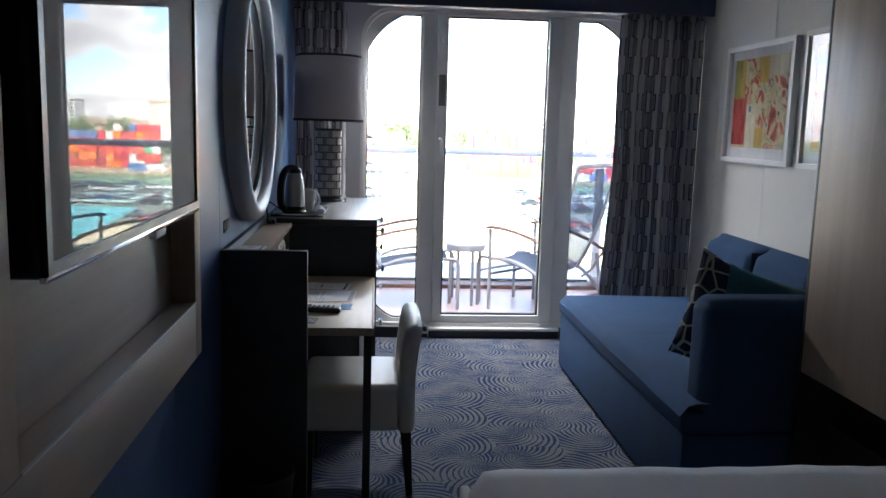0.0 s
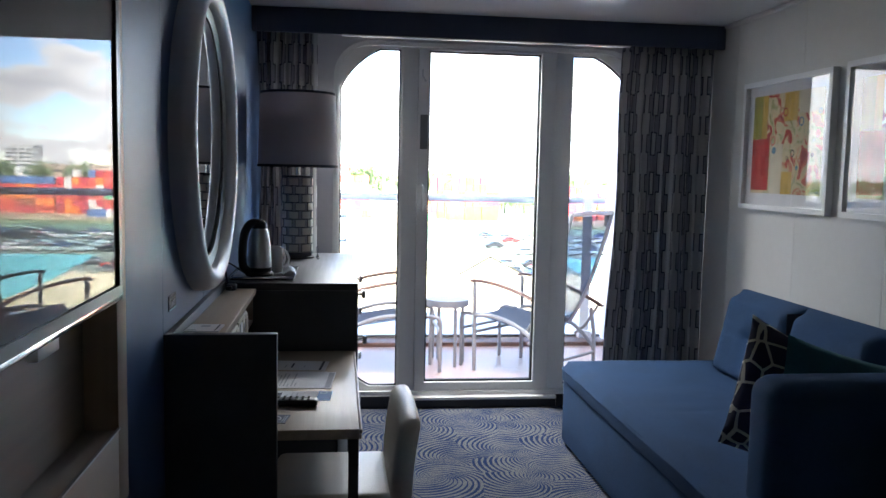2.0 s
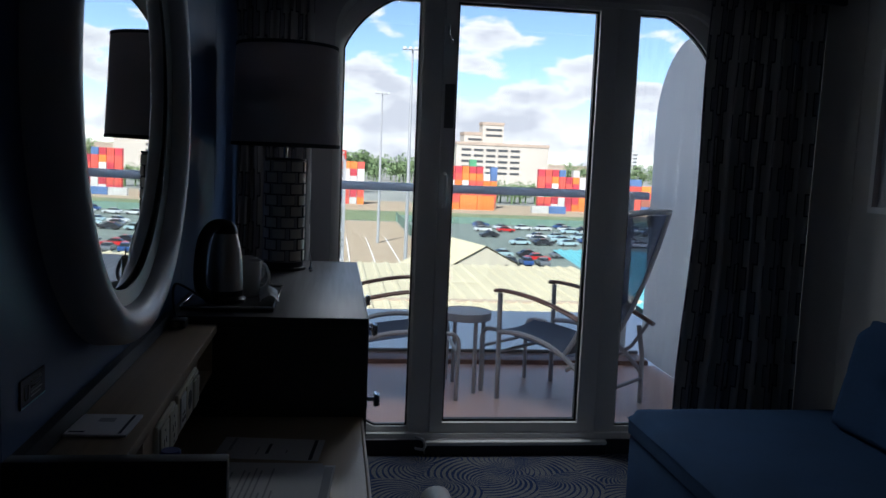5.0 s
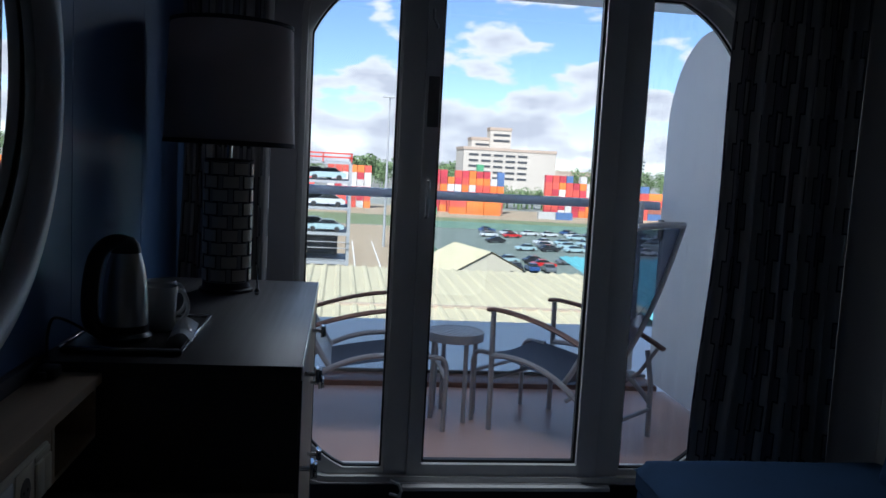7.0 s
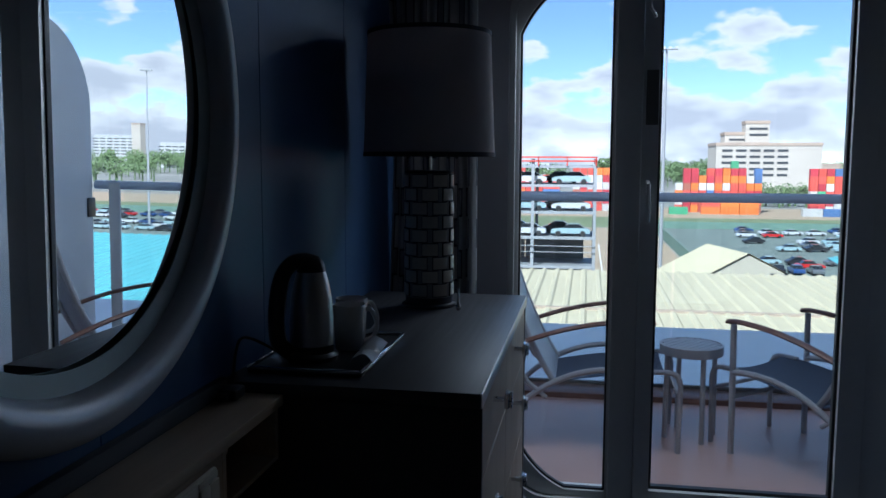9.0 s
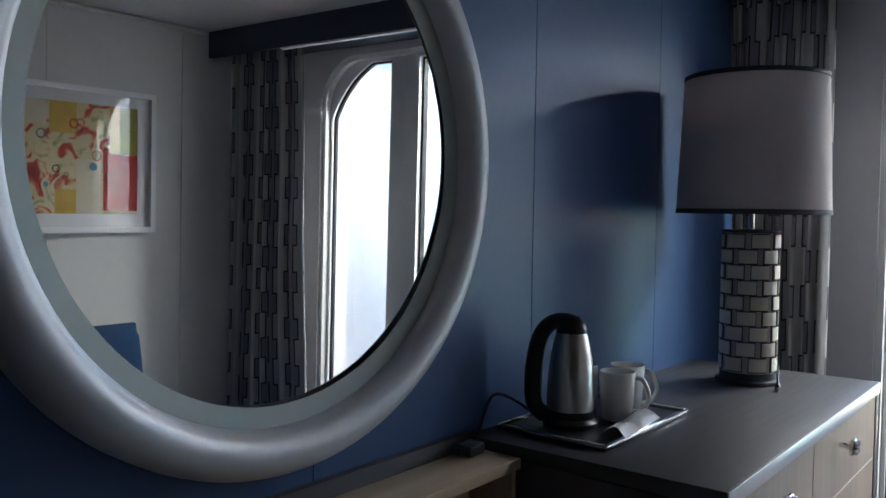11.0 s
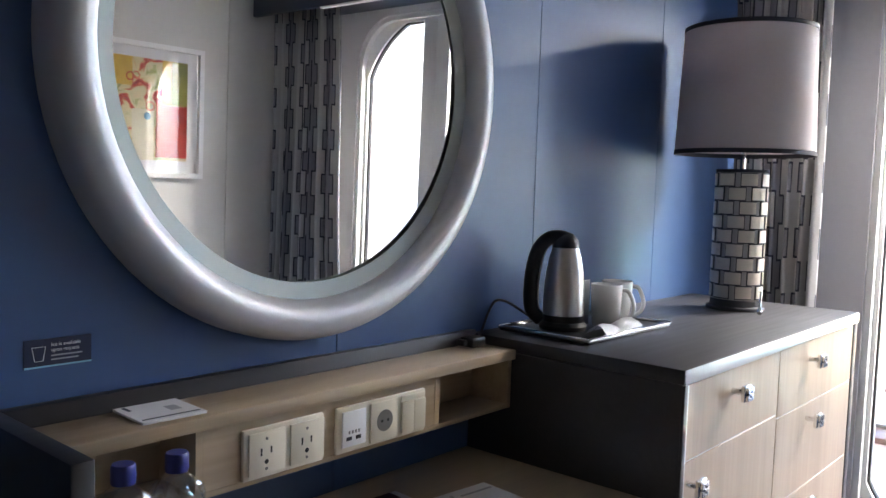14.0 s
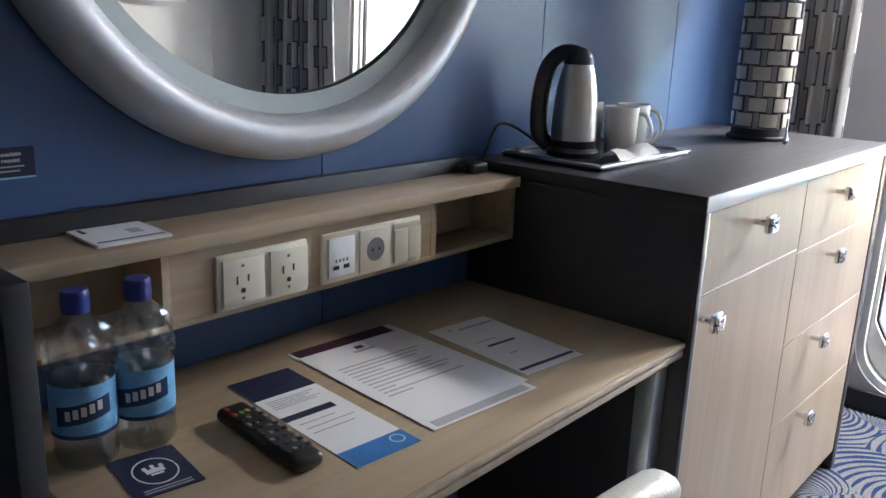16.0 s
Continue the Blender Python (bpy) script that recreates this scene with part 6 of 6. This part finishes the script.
def car(mt, label, name="car"):
    """A parked saloon, along x, on the ground at its base point."""
    t = thing(name, (0, 0, 0), label, "car", "parked cars")
    body = [(-2.2, 0.35), (-2.25, 0.75), (-1.9, 0.92), (-1.45, 0.98), (1.0, 0.98), (1.95, 0.86), (2.25, 0.70), (2.25, 0.35)]
    cab = [(-1.6, 0.98), (-0.95, 1.42), (0.25, 1.44), (1.15, 0.98)]
    bm = prism(body, -0.88, 0.88)
    part("body", bm, mt, t)
    bm = prism(cab, -0.74, 0.74)
    part("windows", bm, M_CARGL, t)
    part("roof", prism([(-0.98, 1.43), (-0.95, 1.46), (0.22, 1.48), (0.28, 1.45)], -0.72, 0.72), mt, t)
    for x in (-1.4, 1.42):
        part("wheel", tube(bmesh.new(), [(x, -0.90, 0.33), (x, 0.90, 0.33)], 0.33, 10), M_TYRE, t)
    return t


names = ("white", "silver", "black", "blue", "grey", "red")
cars = [car(mt, w + " parked saloon car in the port car park") for mt, w in zip(CAR_PAINT, names)]
rnd = random.Random(4)
spots = []
for r in range(10):
    y = 151 + 7.6 * r
    for k in range(34):
        x = 31 + 0.12 * (y - 150) + 5.4 * k + rnd.uniform(-0.6, 0.6)
        if rnd.random() < 0.86 and r not in (1, 2, 6):
            spots.append((x, y + rnd.uniform(-0.3, 0.3)))
for i, (x, y) in enumerate(spots[:250]):
    c = cars[rnd.choices(range(6), (30, 25, 16, 14, 12, 3))[0]]
    m = pose(x, y, GZ + 0.031, 0, 0, rnd.choice((0, 0, 180)) + rnd.uniform(-3, 3) + 8)
    copy_thing(c, m)
cars[5].location = (36.4, 145.5, GZ + 0.031)
for k, c in enumerate(cars[:5]):
    c.location = (24.5 + 2.8 * k, 140.0 - 0.2 * k, GZ + 0.031)
    c.rotation_euler = (0, 0, radians(90))

# steel car-storage rack
rack = thing("car_rack", (-9, 102, GZ), "open steel multi-level car rack with red guard rails", "rack")
for z in (-1.15, -4.25, -7.2, -10.6, -13.2):
    part("deck", B(-22, 1.3, 99, 108, z - 0.30, z, 0.0), M_GALV, rack)
for x in (-20, -13.0, -6.0, 1.1):
    for y in (99.2, 107.8):
        part("column", B(x - 0.18, x + 0.18, y - 0.18, y + 0.18, GZ, 1.8), M_GALV, rack)
for k in range(3):
    part("mesh_panel", B(-21.9 + 7.3 * k, -14.7 + 7.3 * k, 106.9, 107.0, -13.1, -7.6), M_GREYPL, rack, "dark infill panel")
part("roof_deck", B(-22, 1.3, 99, 108, 0.75, 1.0), M_GALV, rack)
for z in (1.45, 1.9):
    part("guard_rail", B(-22, 1.3, 98.8, 98.95, z, z + 0.16), M_REDP, rack)
for k in range(8):
    part("guard_post", B(-21.8 + 3.27 * k, -21.65 + 3.27 * k, 98.8, 98.95, 1.01, 2.05), M_REDP, rack)
for z in (-9.0, -8.3):
    part("guard_rail", B(-22, 1.2, 98.85, 98.95, z, z + 0.08), M_GALV, rack)
for z in (-1.149, -4.249, -7.199):
    for k, x in enumerate((-1.6, -6.7, -11.6, -16.6)):
        copy_thing(cars[(0, 1, 0, 2, 0, 1)[(k + int(-z)) % 6]], pose(x, 100.6, z, 0, 0, 180))
        copy_thing(cars[(2, 4, 3, 2)[k]], pose(x - 1.2, 104.5, z, 0, 0, 0))

# container stacks


def container_mesh(mt, L):
    bm = bmesh.new()
    n = int(L / 0.6)
    cols = []
    for k in range(n + 1):
        x = -L / 2 + L * k / n
        d = 0.05 * (k % 2)
        cols.append([bm.verts.new(p) for p in ((x, d, 0.0), (x, d, 2.55), (x, 2.4 - d, 2.55), (x, 2.4 - d, 0.0))])
    for a, b in zip(cols, cols[1:]):
        for j in range(4):
            bm.faces.new((a[j], a[(j + 1) % 4], b[(j + 1) % 4], b[j]))
    bm.faces.new(cols[0]); bm.faces.new(cols[-1])
    bmesh.ops.recalc_face_normals(bm, faces=bm.faces)
    me = bpy.data.meshes.new("shipping_container")
    bm.to_mesh(me); bm.free()
    me.materials.append(mt)
    return me


cwords = ("red", "orange", "crimson", "blue", "white", "green", "rust brown")
CM = {L: [container_mesh(mt, L) for mt in BOX_PAINT] for L in (2.44, 6.0)}
rnd = random.Random(11)


def stack(x0, cols, y, heights, pick, L=6.0):
    for c in range(cols):
        for h in range(heights(c)):
            k = pick(c, h)
            ob = new("shipping_container", CM[L][k])
            ob.location = (x0 + (L + 0.2) * c, y + 0.1 * rnd.random(), GZ + 2.55 * h)
            tagged(ob, cwords[k] + " steel shipping container in a dockside stack", "container", "container stacks")


W_ALL = (36, 22, 18, 9, 6, 1, 8)


def any_colour(c, h):
    return rnd.choices(range(7), W_ALL)[0]


stack(-62, 9, 303, lambda c: (5, 6, 6, 5)[c % 4], any_colour)
stack(-3.6, 6, 303, lambda c: 6, lambda c, h: 4 if h in (3, 4) and rnd.random() < 0.85 else (0, 1)[rnd.random() < 0.4] if h == 5 else any_colour(c, h), 2.44)
stack(32.0, 11, 303, lambda c: (4, 6, 6, 5, 6, 6, 6, 7, 6, 5, 6)[c], lambda c, h: 5 if (c, h) == (7, 6) else 3 if c > 9 and h > 3 else 1 if h == 4 and 5 < c < 9 else any_colour(c, h), 2.44)
stack(76.5, 8, 303, lambda c: (6, 6, 6, 6, 5, 6, 5, 5)[c], lambda c, h: any_colour(c, h) if rnd.random() < 0.5 else (0, 2, 4)[rnd.randrange(3)], 2.44)
stack(101, 7, 306, lambda c: (5, 5, 5, 4, 5, 4, 4)[c], lambda c, h: 3 if h == 4 else any_colour(c, h))
stack(41.3, 3, 292, lambda c: 2, lambda c, h: 1 if h == 0 or c > 0 else 0)
stack(30.5, 1, 288, lambda c: 1, lambda c, h: 5)
stack(-1, 1, 290, lambda c: 2, lambda c, h: 0)
stack(72, 2, 285, lambda c: 1, lambda c, h: (4, 3)[c])

# office block and other far buildings


def block(name, x0, x1, y, z1, dep, floors, zf, bands, label, mt=M_CONC, cols=1):
    t = thing(name, ((x0 + x1) / 2, y, GZ), label, "building")
    part("wall", B(x0, x1, y, y + dep, GZ, z1), mt, t)
    part("parapet", B(x0 - 0.3, x1 + 0.3, y - 0.3, y + dep, z1 + 0.01, z1 + 1.6), M_CONC2 if mt is M_CONC else mt, t)
    for f in range(floors):
        z = z1 - 0.75 * zf - zf * f
        n = bands
        for k in range(n):
            a = x0 + (x1 - x0) * cols * (k + 0.12) / n + (x1 - x0) * 0.04
            b = x0 + (x1 - x0) * cols * (k + 0.88) / n + (x1 - x0) * 0.04
            part("window", B(a, b, y - 0.25, y - 0.02, z - 0.22 * zf, z + 0.13 * zf), M_WIN, t)
    return t


block("office_block", 65.5, 117, 450, 9.9, 30, 5, 3.1, 5, "long pale concrete block with dark window bands", M_CONC, 0.66)
block("tower_block", 72, 93, 466, 15.8, 15, 2, 3.0, 2, "pale concrete tower behind the long block", M_CONC)
block("stair_tower", 82, 94, 464, 21.6, 11, 2, 3.2, 1, "taller pale concrete stair tower", M_CONC)
block("warehouse", 150, 235, 700, -1.0, 30, 1, 4.0, 8, "low brick warehouse beyond the dock", M_CONC2)
block("flats", 275, 299, 800, 16.5, 25, 5, 3.6, 4, "far grey block of flats", M_CLAD)
block("chimney_tower", 560, 572, 960, 36.0, 12, 0, 4, 1, "tall pale stone clock tower far away", M_CONC)
block("office_slab", 430, 500, 900, 12.0, 25, 4, 4, 8, "long pale office building beyond the trees", M_CLAD)
block("office_slab", 590, 650, 1000, 22.0, 25, 6, 4, 6, "far grey office building", M_CLAD)
block("terminal", -330, -40, 900, -2.0, 40, 1, 4, 20, "far low dock terminal", M_CLAD)


def mast(x, y, z1, label):
    t = thing("lighting_mast", (x, y, GZ), label, "lamp post", "yard lighting masts")
    part("pole", tube(bmesh.new(), [(x, y, GZ), (x, y, z1)], [0.30, 0.14], 10), M_GALV, t)
    part("head_frame", B(x - 1.5, x + 1.5, y - 0.15, y + 0.15, z1, z1 + 0.2), M_GALV, t)
    for k in range(4):
        part("floodlight", B(x - 1.4 + 0.8 * k, x - 0.95 + 0.8 * k, y - 0.6, y - 0.16, z1 + 0.05, z1 + 0.4), M_CLAD, t)


mast(9.1, 170, 13.9, "tall galvanised yard lighting mast")
mast(10.4, 120, 16.5, "tall galvanised yard lighting mast")
mast(98, 175, 19.5, "tall galvanised yard lighting mast")

fn = thing("dock_fence", (0, 150, GZ), "green mesh fence round the yard", "fence")
for k in range(16):
    part("fence_panel", B(17.4, 17.5, 90 + 9 * k, 98.9 + 9 * k, GZ + 0.05, GZ + 2.4), M_NET, fn)
for k in range(28):
    part("fence_panel", B(17 + 8 * k, 24.9 + 8 * k, 227, 227.1, GZ + 0.05, GZ + 1.9), M_NET, fn)


def leaf_clumps(bm, cx, cy, cz, rx, rz, n, size, rnd):
    for _ in range(n):
        a, b, r = rnd.uniform(0, 2 * math.pi), rnd.uniform(-1, 1), rnd.random() ** 0.4
        h = math.sqrt(1 - b * b)
        c = Vector((cx + rx * r * h * math.cos(a), cy + rx * r * h * math.sin(a), cz + rz * r * b))
        s = size * rnd.uniform(0.5, 1.3)
        u = Vector((rnd.gauss(0, 1), rnd.gauss(0, 1), rnd.gauss(0, 1))).normalized()
        w = u.orthogonal().normalized()
        bm.faces.new([bm.verts.new(c + q) for q in (u * s, w * s * 0.8, -u * s * 0.9, -w * s)])


rnd = random.Random(21)


def woods(name, x0, x1, y0, y1, n, h, label):
    bm = bmesh.new()
    for _ in range(n):
        x, y, hh = rnd.uniform(x0, x1), rnd.uniform(y0, y1), h * rnd.uniform(0.65, 1.1)
        for q in range(4):
            leaf_clumps(bm, x + rnd.uniform(-3, 3), y + rnd.uniform(-2, 2), GZ + hh * rnd.uniform(0.45, 0.8), hh * 0.30, hh * 0.24, 60, hh * 0.042, rnd)
        box(bm, x - 0.3, x + 0.3, y - 0.3, y + 0.3, GZ, GZ + hh * 0.5)
    return solo(name, bm, M_LEAF, ((x0 + x1) / 2, (y0 + y1) / 2, GZ), label, "trees", kind="stuff", angle=10)


woods("far_woods", -420, 120, 480, 640, 170, 17.5, "far belt of mixed green trees behind the docks")
woods("far_woods", 120, 700, 700, 980, 110, 20, "far belt of mixed green trees")
woods("far_woods", 20, 420, 640, 720, 110, 20, "far hazy belt of green trees")
woods("hedge_trees", 66, 92, 340, 362, 14, 10.5, "bushy green trees between container stacks")
woods("far_woods", 230, 520, 380, 640, 60, 14, "green trees beyond the car park")


def tree(x, y, h, label):
    t = thing("tree", (x, y, GZ), label, "tree", "dockside trees")
    part("trunk", tube(bmesh.new(), [(x, y, GZ), (x + 0.2, y, GZ + h * 0.3), (x, y, GZ + h * 0.7)], [0.5, 0.35, 0.12], 8), M_BARK, t)
    for k in range(4):
        a = k * 1.7
        part("limb", tube(bmesh.new(), [(x + 0.1, y, GZ + h * (0.3 + 0.07 * k)), (x + math.cos(a) * h * 0.18, y + math.sin(a) * h * 0.18, GZ + h * (0.5 + 0.07 * k))], [0.2, 0.06], 6), M_BARK, t)
    bm = bmesh.new()
    for k in range(12):
        a = rnd.uniform(0, 6.28)
        leaf_clumps(bm, x + math.cos(a) * h * 0.17, y + math.sin(a) * h * 0.17, GZ + h * rnd.uniform(0.42, 0.88), h * 0.15, h * 0.12, 60, h * 0.03, rnd)
    part("crown", bm, M_LEAF, t)


tree(10.6, 400, 24, "large round-crowned tree behind the docks")
